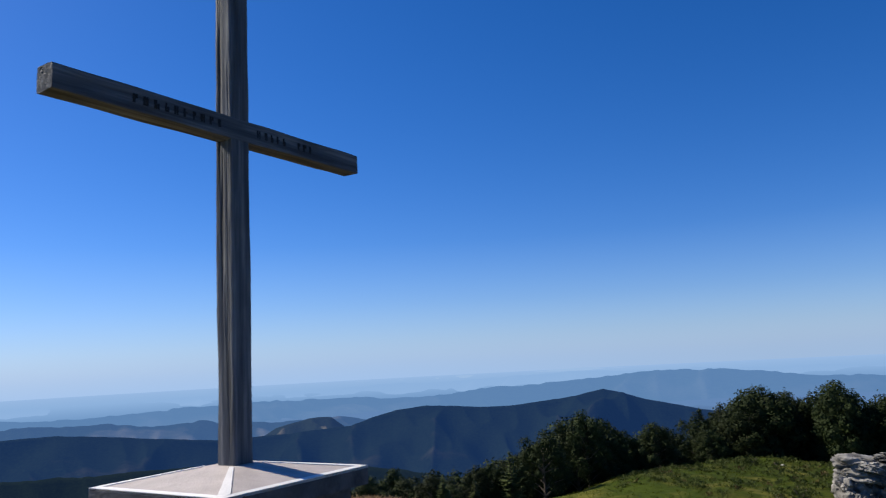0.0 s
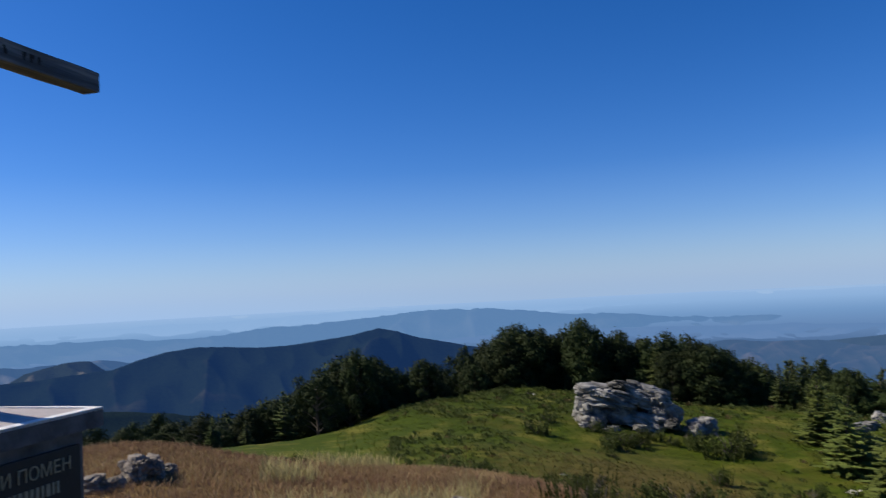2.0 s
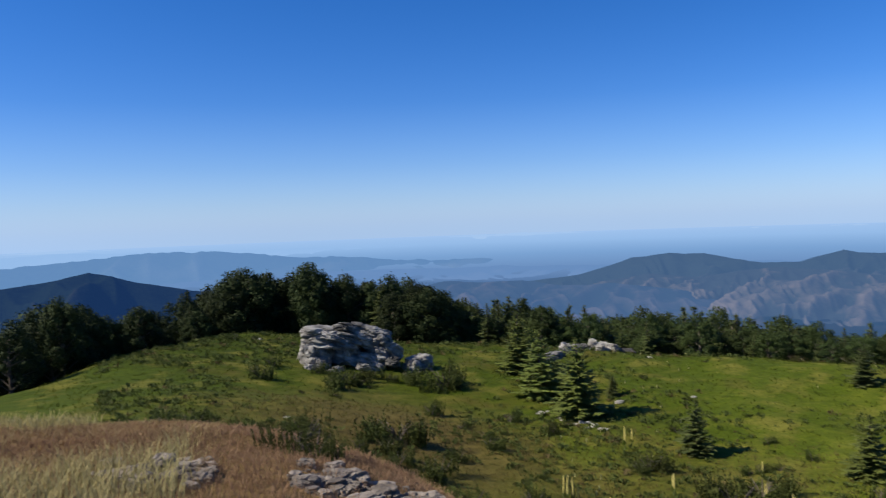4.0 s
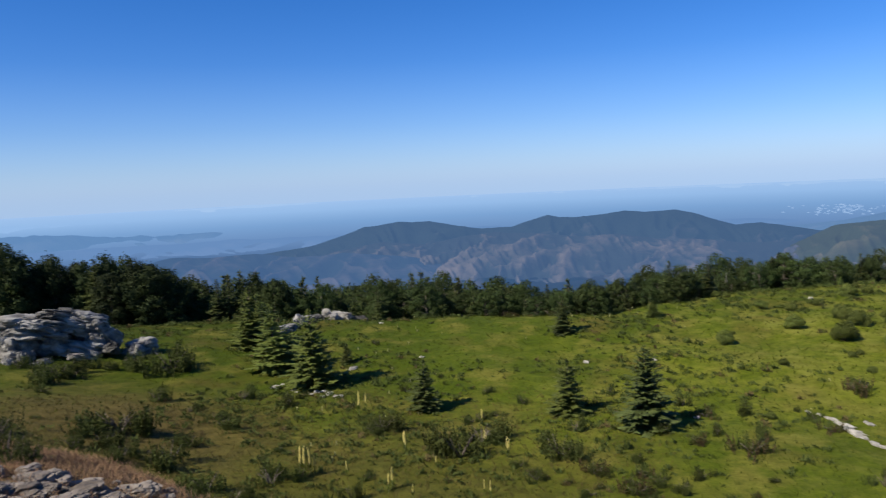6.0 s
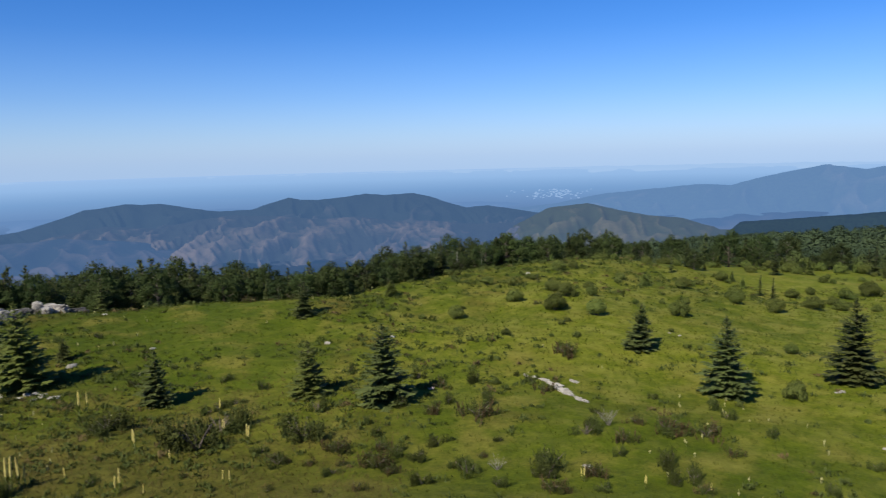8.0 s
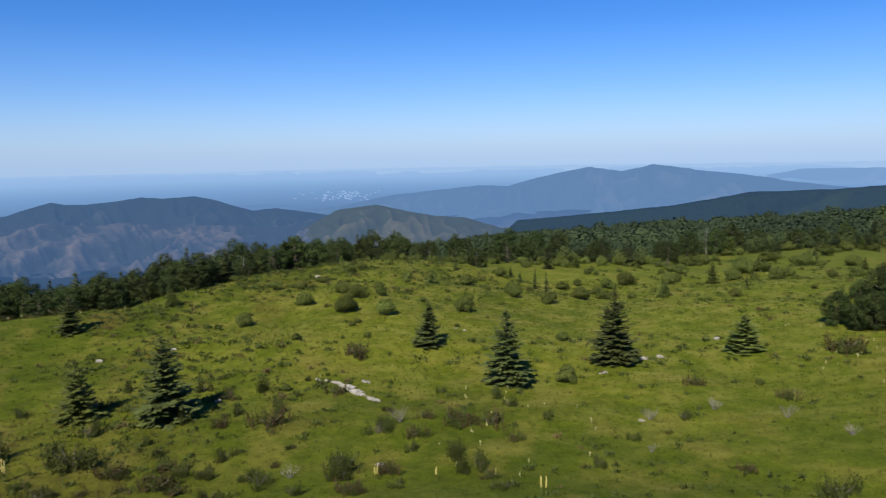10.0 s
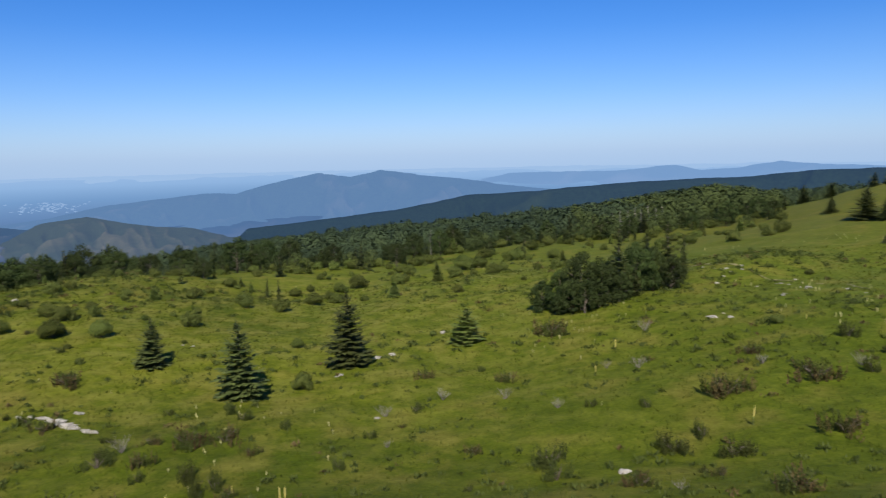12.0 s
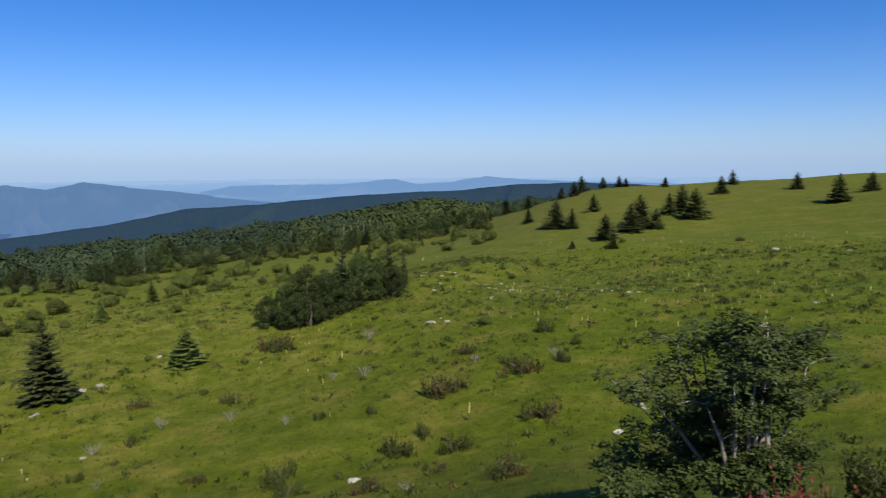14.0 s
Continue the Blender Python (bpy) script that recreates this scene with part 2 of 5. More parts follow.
BARK, PALE_BARK = bark_material("bark", (0.05, 0.04, 0.03), (0.14, 0.12, 0.1)), bark_material("pale_bark", (0.1, 0.092, 0.08), (0.29, 0.265, 0.235))
GREY_BARK = bark_material("grey_bark", (0.07, 0.066, 0.06), (0.19, 0.18, 0.165))
TIMBER = timber_material("weathered_post", (26, 26, 1.3), (11, 11, 0.35))
BAR_TIMBER = timber_material("weathered_bar", (1.3, 26, 26), (0.35, 11, 11))
LIMESTONE = stone_material("limestone", (0.045, 0.043, 0.04), (0.34, 0.325, 0.295), 0.9, 0.9)
SUMMIT_STONE = stone_material("brown_limestone", (0.045, 0.036, 0.03), (0.28, 0.24, 0.2), 3.0, 0.8)
PALE_STONE = stone_material("pale_limestone", (0.16, 0.15, 0.13), (0.42, 0.4, 0.35), 3.0, 0.6)
CAP_STONE = stone_material("pink_granite", (0.36, 0.32, 0.3), (0.48, 0.43, 0.41), 9.0, 0.25, 0.6)
EDGE_STONE = stone_material("white_marble", (0.7, 0.69, 0.68), (0.82, 0.81, 0.8), 9.0, 0.15, 0.5)
PLINTH_STONE = stone_material("grey_granite", (0.035, 0.035, 0.037), (0.12, 0.12, 0.125), 7.0, 0.7, 0.7)
PLAQUE = plain_paint("black_granite", (0.009, 0.009, 0.01), 0.5)
GILT = plain_paint("gilded_letters", (0.24, 0.21, 0.14), 0.6, 0.0)
CARVED = plain_paint("carved_letters", (0.022, 0.022, 0.023), 0.9)
YELLOW = plain_paint("yellow_flowers", (0.5, 0.43, 0.14), 0.8)
STEM = plain_paint("green_stem", (0.12, 0.15, 0.05), 0.8)
TRACK = stone_material("pale_track", (0.11, 0.105, 0.035), (0.25, 0.225, 0.11), 1.0, 0.6)


# ---- helpers for meshes ----
def mesh(name, verts, faces, materials, smooth=False):
    me = bpy.data.meshes.new(name)
    me.from_pydata([tuple(map(float, v)) for v in verts], [], [tuple(map(int, q)) for q in faces])
    for k in materials if isinstance(materials, (list, tuple)) else [materials]:
        me.materials.append(k)
    if smooth:
        me.polygons.foreach_set("use_smooth", [True] * len(me.polygons))
    me.update()
    return me


def part(name, bm, material, parent, label=""):
    if isinstance(bm, bmesh.types.BMesh):
        me = bpy.data.meshes.new(name)
        bm.to_mesh(me)
        bm.free()
        me.materials.append(material)
    else:
        me = bm
    ob = new(name, me)
    ob.parent = parent
    return tagged(ob, label)


def box(bm, x0, x1, y0, y1, z0, z1, bevel=0.0):
    r = bmesh.ops.create_cube(bm, size=1.0, matrix=Matrix.LocRotScale(((x0 + x1) / 2, (y0 + y1) / 2, (z0 + z1) / 2), None, (x1 - x0, y1 - y0, z1 - z0)))
    if bevel:
        edges = list({e for v in r["verts"] for e in v.link_edges})
        bmesh.ops.bevel(bm, geom=edges, offset=bevel, segments=2, affect="EDGES", profile=0.6)
    return bm


def tube(points, radii, sides=6):
    """Vertices and faces of a tapered tube along points."""
    vs, fs = [], []
    pts = [Vector(p) for p in points]
    for i, (p, r) in enumerate(zip(pts, radii)):
        d = (pts[min(i + 1, len(pts) - 1)] - pts[max(i - 1, 0)]).normalized()
        a = d.orthogonal().normalized()
        b = d.cross(a)
        for k in range(sides):
            t = 2 * math.pi * k / sides
            vs.append(p + (a * math.cos(t) + b * math.sin(t)) * r)
    for i in range(len(pts) - 1):
        for k in range(sides):
            fs.append((i * sides + k, i * sides + (k + 1) % sides, (i + 1) * sides + (k + 1) % sides, (i + 1) * sides + k))
    fs.append(tuple(range((len(pts) - 1) * sides, len(pts) * sides)))
    return vs, fs


class Soup:
    """Gathers the vertices and faces of one mesh."""

    def __init__(self):
        self.v, self.f = [], []

    def add(self, vs, fs):
        o = len(self.v)
        self.v.extend(vs)
        self.f.extend(tuple(i + o for i in q) for q in fs)

    def leaf(self, at, along, across):
        """A pointed leaf or needle spray with a fold."""
        up = along.cross(across).normalized() * across.length * 0.3
        self.add([at, at + along * 0.5 + across, at + along, at + along * 0.5 - across, at + along * 0.5 + up], [(0, 1, 4), (1, 2, 4), (2, 3, 4), (3, 0, 4)])

    def flat(self, at, along, across):
        self.add([at, at + along * 0.45 + across, at + along, at + along * 0.45 - across], [(0, 1, 2, 3)])

    def tip(self, at, along, across):
        self.add([at + across, at - across, at + along], [(0, 1, 2)])

    def mesh(self, name, material, smooth=False):
        return mesh(name, self.v, self.f, material, smooth)


# ---- lie of the land ----
EYE = 1.6


def hashed(ix, iy, seed):
    v = np.sin(ix * 127.1 + iy * 311.7 + seed * 74.7) * 43758.5453
    return v - np.floor(v)


def rough(x, y, size, seed):
    """Smooth value noise, -1 to 1."""
    u, v = x / size, y / size
    iu, iv = np.floor(u), np.floor(v)
    fu, fv = u - iu, v - iv
    fu, fv = fu * fu * (3 - 2 * fu), fv * fv * (3 - 2 * fv)
    a = hashed(iu, iv, seed) * (1 - fu) + hashed(iu + 1, iv, seed) * fu
    b = hashed(iu, iv + 1, seed) * (1 - fu) + hashed(iu + 1, iv + 1, seed) * fu
    return (a * (1 - fv) + b * fv) * 2 - 1


# by heading: the dry shoulder's edge and how steeply it lies below the eye, the foot of the summit at 26 m,
# the meadow's crest, how steeply it lies below the eye and the height half-way to it, the wooded shelf 450 m off
HEADS = [-180, -60, -25, -4, 5, 16, 23, 30, 36, 43, 52, 66, 75, 88, 104, 119, 133, 139, 144, 156, 170, 180]
EDGE = [4, 8, 12, 14, 14, 13, 12, 11, 10, 8, 5, 2.6, 2.3, 2.2, 2.2, 2.2, 2.3, 2.4, 2.5, 2.6, 3.2, 4]
EDGE_BELOW = [-23, -14, -9.8, -9.2, -12, -13.4, -14.3, -16.2, -18.6, -22.5, -27, -36, -39, -40, -40, -40, -39, -38, -37, -36, -29, -23]
FOOT = [-6, -7, -6.5, -6.2, -6.8, -7.3, -8, -9, -10, -10.8, -11.3, -11.5, -11.5, -11.5, -11.5, -11.4, -10.4, -9.8, -9.2, -8.5, -7.4, -6]
CREST = [60, 40, 40, 46, 52, 66, 74, 72, 70, 68, 66, 62, 68, 82, 95, 115, 140, 150, 170, 180, 170, 60]
BELOW = [-4, -15, -14, -10.2, -10.25, -7.6, -7.22, -7.85, -8.43, -9, -9.5, -9.6, -8.85, -7.6, -8.7, -7.3, -6, -4.9, -1.7, -1.15, -0.15, -4]
MID = [-5.1, -8.86, -8.24, -7.32, -8.45, -8.52, -9.2, -9.94, -10.67, -11.27, -11.53, -11.55, -11.5, -11.51, -12.87, -12.4, -10.83, -9.8, -9.2, -8.26, -6.01, -5.1]
SHELF = [-150, -150, -150, -150, -150, -150, -150, -150, -150, -150, -140, -120, -95, -62, -50, -42, -30, -27, -30, -40, -60, -150]
FAR_R = [0, 450, 800, 1800, 2600, 3400, 4200, 4850]
FAR_Z = [-150, -150, -190, -215, -205, -170, -125, -88]


def valley(r):
    return np.interp(r, FAR_R, FAR_Z)


def raw_ground(r, th):
    edge, foot, crest = np.interp(th, HEADS, EDGE), np.interp(th, HEADS, FOOT), np.interp(th, HEADS, CREST)
    lip = edge * np.tan(np.radians(np.interp(th, HEADS, EDGE_BELOW)))
    top = crest * np.tan(np.radians(np.interp(th, HEADS, BELOW)))
    zm, shelf = np.interp(th, HEADS, MID), np.interp(th, HEADS, SHELF)
    z = -EYE + (lip + EYE) * np.clip(r / edge, 0, 1) ** 1.3
    s = np.clip((r - edge) / (26 - edge), 0, 1)
    z = np.where(r > edge, lip + (foot - lip) * (1 - (1 - s) ** 1.3), z)
    mid = 26 + (crest - 26) * 0.45
    z = np.where(r > 26, foot + (zm - foot) * np.clip((r - 26) / (mid - 26), 0, 1), z)
    z = np.where(r > mid, zm + (top - zm) * np.clip((r - mid) / (crest - mid), 0, 1), z)
    fall = np.clip((r - crest) / (450 - crest), 0, 1)
    z = np.where(r > crest, top + (shelf - top) * fall ** 0.85, z)
    k = np.clip((r - 450) / 350, 0, 1)
    return np.where(r > 450, shelf * (1 - k) + valley(r) * k, z)


def ground(x, y):
    """Height of the ground; the summit by the eye is 0."""
    x, y = np.asarray(x, float), np.asarray(y, float)
    r, th = np.hypot(x, y), np.degrees(np.arctan2(x, y))
    z, k = 0.0, 0
    for dt in (-4, -2, 0, 2, 4):
        for dr in (0.94, 1.0, 1.06):
            z = z + raw_ground(r * dr, (th + dt + 180) % 360 - 180)
            k += 1
    z = z / k + EYE
    soft = np.clip((r - 8) / 20, 0, 1) * np.clip((500 - r) / 200, 0, 1)
    z = z + soft * (0.55 * rough(x, y, 19, 1) + 0.24 * rough(x, y, 6.5, 2) + 0.08 * rough(x, y, 2.6, 4)) + np.clip(r / 4 - 0.5, 0, 1) * 0.05 * rough(x, y, 1.4, 3) * np.clip((300 - r) / 100, 0, 1)
    # a low hump in the meadow with a track over it
    z = z + 1.1 * np.exp(-(((th - 137.5) * r * 0.0175) ** 2 / 30 + (r - 68) ** 2 / 60))
    return z


def spot(heading, r):
    a = radians(heading)
    x, y = r * math.sin(a), r * math.cos(a)
    return x, y, float(ground(x, y))
# ---- end of the land ----


def build_ground():
    heads = np.concatenate([np.arange(-180, -45, 3.0), np.arange(-45, 180, 0.5)])
    radii = np.concatenate([np.arange(0.3, 12, 0.3), 12 * 1.026 ** np.arange(0, 140), np.geomspace(445, 4850, 60)])
    radii = np.unique(np.round(radii, 3))
    A, Rr = np.meshgrid(np.radians(heads), radii)
    X, Y = Rr * np.sin(A), Rr * np.cos(A)
    Z = ground(X, Y)
    n = len(heads)
    verts = [(0, 0, float(ground(0, 0)))] + list(zip(X.ravel(), Y.ravel(), Z.ravel()))
    faces, far = [], []
    for k in range(n):
        faces.append((0, 1 + (k + 1) % n, 1 + k))
        far.append(0)
    for i in range(len(radii) - 1):
        o = 1 + i * n
        for k in range(n):
            q = (k + 1) % n
            faces.append((o + k, o + q, o + n + q, o + n + k))
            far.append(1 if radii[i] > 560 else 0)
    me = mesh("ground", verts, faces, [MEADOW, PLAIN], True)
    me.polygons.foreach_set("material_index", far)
    tagged(new("ground", me), "grassy mountain meadow falling away to a hazy plain", "ground", kind="structure")


build_ground()


# ---- far ridges ----
def ridge(name, label, dist, heads, els, material, spurs, seed, depth=0.0, detail=0.16, bumpy=1.0, carve=0.2, bare_from=0.0):
    """A mountain ridge whose crest lies at these degrees above or below the eye, with spurs running down to the plain."""
    depth = depth or min(0.3, 480 / dist)
    base = float(valley(dist * (1 - depth))) - 8
    a = np.arange(heads[0], heads[-1] + 0.01, detail)
    el = np.interp(a, heads, els)
    along = a * dist * 0.0175
    crest = EYE + dist * np.tan(np.radians(el))
    crest = crest + dist * 0.0005 * bumpy * (rough(a, a * 0, 1.3, seed) + 0.6 * rough(a, a * 0, 0.45, seed + 1) + (bumpy > 1) * 1.3 * rough(a, a * 0, 3.7, seed + 2))
    ends = np.clip(np.minimum(a - a[0], a[-1] - a) / 5, 0, 1)
    crest = base + (crest - base) * ends ** 0.7
    rows, back = (40, 6) if carve < 0.25 else (70, 6)
    V, spur = [], []
    for j in range(rows, -back - 1, -1):
        d = j / rows if j >= 0 else -j / back
        r = dist * (1 - depth * d) if j >= 0 else dist * (1 + depth * 0.5 * d)
        x, y = np.sin(np.radians(a)) * r, np.cos(np.radians(a)) * r
        z = crest + (base - crest) * d ** 0.85
        down = np.full_like(a, d * dist * depth)
        bend = spurs * 0.9 * rough(along, down, spurs * 2.5, seed + 9) + down * 0.35
        cut = 1 - 2 * np.abs(rough(along + bend, down * 0.16, spurs, seed + 5)) + 0.5 * (1 - 2 * np.abs(rough(along - bend * 0.6, down * 0.25, spurs * 0.45, seed + 6)))
        z = z + (cut - 0.4) * (crest - base) * carve * math.sin(math.pi * min(d, 1)) ** 0.6
        V.append(np.stack([x, y, z], 1))
        spur.append(np.clip(0.5 + 0.35 * (cut - 0.35) + 0.2 * rough(along, down, spurs * 3, seed + 8) - 0.5 * abs(d - 0.62) - 2.5 * max(0.0, bare_from - d), 0, 1))
    V, spur = np.concatenate(V), np.concatenate(spur)
    n = len(a)
    F = [(i * n + k, i * n + k + 1, (i + 1) * n + k + 1, (i + 1) * n + k) for i in range(rows + back) for k in range(n - 1)]
    me = mesh(name, V, F, material, True)
    me.attributes.new("bareness", "FLOAT", "POINT").data.foreach_set("value", spur)
    tagged(new(name, me), label, "mountain", kind="structure")


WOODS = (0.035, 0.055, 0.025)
# each material tuple ends with its painted haze: emission colour and share
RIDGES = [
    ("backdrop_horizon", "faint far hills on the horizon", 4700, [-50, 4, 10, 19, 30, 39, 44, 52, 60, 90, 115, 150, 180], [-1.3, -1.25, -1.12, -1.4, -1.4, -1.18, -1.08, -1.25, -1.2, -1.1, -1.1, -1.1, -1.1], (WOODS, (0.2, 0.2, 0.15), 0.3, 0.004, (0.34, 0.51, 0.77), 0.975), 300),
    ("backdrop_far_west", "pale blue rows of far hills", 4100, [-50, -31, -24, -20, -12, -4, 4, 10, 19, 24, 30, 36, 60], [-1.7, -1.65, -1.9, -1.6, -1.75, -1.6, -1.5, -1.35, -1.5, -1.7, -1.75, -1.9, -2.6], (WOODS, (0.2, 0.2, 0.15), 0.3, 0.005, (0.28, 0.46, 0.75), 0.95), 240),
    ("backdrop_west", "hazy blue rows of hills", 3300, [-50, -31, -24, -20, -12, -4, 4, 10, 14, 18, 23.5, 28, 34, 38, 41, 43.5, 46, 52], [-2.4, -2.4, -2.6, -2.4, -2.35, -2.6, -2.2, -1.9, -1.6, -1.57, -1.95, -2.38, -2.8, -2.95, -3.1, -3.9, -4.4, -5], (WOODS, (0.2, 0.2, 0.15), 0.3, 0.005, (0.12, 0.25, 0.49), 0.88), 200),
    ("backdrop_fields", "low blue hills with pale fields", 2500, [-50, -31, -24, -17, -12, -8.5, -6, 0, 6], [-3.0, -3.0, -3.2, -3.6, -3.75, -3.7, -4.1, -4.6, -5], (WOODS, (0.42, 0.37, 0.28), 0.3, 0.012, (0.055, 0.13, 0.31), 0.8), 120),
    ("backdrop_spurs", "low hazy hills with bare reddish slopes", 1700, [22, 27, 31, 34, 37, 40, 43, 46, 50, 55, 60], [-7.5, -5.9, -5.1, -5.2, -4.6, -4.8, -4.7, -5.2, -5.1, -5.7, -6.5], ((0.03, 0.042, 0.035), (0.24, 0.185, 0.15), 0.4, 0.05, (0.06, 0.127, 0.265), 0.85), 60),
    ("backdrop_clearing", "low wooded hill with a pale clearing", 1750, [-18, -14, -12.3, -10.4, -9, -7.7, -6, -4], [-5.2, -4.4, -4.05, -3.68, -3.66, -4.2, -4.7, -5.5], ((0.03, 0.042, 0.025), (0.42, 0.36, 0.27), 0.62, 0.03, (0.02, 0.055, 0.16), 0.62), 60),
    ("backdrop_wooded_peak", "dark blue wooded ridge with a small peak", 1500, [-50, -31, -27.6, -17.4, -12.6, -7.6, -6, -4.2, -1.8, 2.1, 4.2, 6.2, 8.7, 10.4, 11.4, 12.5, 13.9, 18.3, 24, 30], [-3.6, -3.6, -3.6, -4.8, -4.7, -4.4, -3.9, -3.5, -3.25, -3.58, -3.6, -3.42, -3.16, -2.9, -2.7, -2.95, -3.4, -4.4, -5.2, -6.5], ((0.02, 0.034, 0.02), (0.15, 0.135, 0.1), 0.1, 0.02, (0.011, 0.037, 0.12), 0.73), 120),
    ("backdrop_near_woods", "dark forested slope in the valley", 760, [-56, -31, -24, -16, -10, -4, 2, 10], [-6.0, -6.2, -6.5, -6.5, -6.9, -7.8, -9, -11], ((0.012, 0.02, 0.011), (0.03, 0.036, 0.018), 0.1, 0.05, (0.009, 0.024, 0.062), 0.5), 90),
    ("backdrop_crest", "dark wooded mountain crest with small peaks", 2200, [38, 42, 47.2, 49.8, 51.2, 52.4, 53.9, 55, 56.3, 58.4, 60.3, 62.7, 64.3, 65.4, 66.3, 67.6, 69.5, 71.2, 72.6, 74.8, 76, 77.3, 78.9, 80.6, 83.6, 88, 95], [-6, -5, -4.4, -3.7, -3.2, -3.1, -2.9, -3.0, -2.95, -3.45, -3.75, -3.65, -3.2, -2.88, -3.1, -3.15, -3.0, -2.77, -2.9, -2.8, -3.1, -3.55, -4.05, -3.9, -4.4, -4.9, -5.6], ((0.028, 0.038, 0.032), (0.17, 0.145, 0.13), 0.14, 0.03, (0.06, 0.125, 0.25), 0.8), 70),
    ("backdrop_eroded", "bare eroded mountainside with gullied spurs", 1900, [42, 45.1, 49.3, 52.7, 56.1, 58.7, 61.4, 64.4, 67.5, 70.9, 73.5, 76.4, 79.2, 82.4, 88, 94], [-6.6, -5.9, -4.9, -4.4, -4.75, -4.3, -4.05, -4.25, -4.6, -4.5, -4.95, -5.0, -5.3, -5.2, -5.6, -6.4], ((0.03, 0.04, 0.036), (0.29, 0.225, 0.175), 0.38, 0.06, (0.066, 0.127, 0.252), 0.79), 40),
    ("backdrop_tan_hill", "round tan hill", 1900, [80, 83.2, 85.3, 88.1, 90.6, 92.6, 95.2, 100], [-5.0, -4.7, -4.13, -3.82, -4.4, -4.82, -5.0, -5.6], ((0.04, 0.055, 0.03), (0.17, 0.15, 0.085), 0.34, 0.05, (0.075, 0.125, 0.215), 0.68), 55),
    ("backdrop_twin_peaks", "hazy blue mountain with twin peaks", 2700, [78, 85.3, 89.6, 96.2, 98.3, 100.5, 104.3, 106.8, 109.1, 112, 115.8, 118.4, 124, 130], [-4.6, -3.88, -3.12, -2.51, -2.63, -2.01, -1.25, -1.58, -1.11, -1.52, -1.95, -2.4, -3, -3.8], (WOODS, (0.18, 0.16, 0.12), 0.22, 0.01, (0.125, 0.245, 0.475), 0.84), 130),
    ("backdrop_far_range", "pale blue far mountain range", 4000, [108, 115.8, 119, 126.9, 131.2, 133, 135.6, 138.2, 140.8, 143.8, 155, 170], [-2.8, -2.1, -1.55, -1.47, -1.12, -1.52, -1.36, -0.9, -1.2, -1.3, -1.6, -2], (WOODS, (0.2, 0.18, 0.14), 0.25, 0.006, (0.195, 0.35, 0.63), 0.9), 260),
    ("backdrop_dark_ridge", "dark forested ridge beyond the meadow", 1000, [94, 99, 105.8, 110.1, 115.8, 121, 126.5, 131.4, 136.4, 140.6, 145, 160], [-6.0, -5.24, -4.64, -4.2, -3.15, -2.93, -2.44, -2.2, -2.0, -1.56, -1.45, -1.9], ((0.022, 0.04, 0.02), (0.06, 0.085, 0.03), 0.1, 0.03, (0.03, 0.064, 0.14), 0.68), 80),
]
BUMPY = {"backdrop_far_west": 2.2, "backdrop_west": 3.0, "backdrop_fields": 3.2, "backdrop_near_woods": 2.0, "backdrop_horizon": 1.6}
CARVED_SLOPES = {"backdrop_eroded": 0.27, "backdrop_crest": 0.25, "backdrop_wooded_peak": 0.25, "backdrop_spurs": 0.27, "backdrop_twin_peaks": 0.25, "backdrop_tan_hill": 0.25}
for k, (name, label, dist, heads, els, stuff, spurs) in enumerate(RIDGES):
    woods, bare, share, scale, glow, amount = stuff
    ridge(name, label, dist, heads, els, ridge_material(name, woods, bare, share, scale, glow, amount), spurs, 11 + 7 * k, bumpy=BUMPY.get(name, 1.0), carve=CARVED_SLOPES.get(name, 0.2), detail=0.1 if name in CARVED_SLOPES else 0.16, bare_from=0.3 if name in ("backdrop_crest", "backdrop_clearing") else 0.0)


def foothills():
    """Low hills between the valley and the far plain, their haze painted as emission."""
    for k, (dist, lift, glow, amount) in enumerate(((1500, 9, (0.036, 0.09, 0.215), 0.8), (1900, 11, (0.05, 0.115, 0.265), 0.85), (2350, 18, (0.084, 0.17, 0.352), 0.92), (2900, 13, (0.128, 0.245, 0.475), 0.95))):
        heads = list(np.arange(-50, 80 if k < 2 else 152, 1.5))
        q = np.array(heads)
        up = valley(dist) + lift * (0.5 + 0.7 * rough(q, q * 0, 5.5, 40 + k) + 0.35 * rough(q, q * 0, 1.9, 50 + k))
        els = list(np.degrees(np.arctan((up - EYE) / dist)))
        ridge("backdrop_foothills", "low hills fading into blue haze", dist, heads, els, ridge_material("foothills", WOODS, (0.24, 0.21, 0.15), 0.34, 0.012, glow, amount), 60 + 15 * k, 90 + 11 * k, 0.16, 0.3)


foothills()


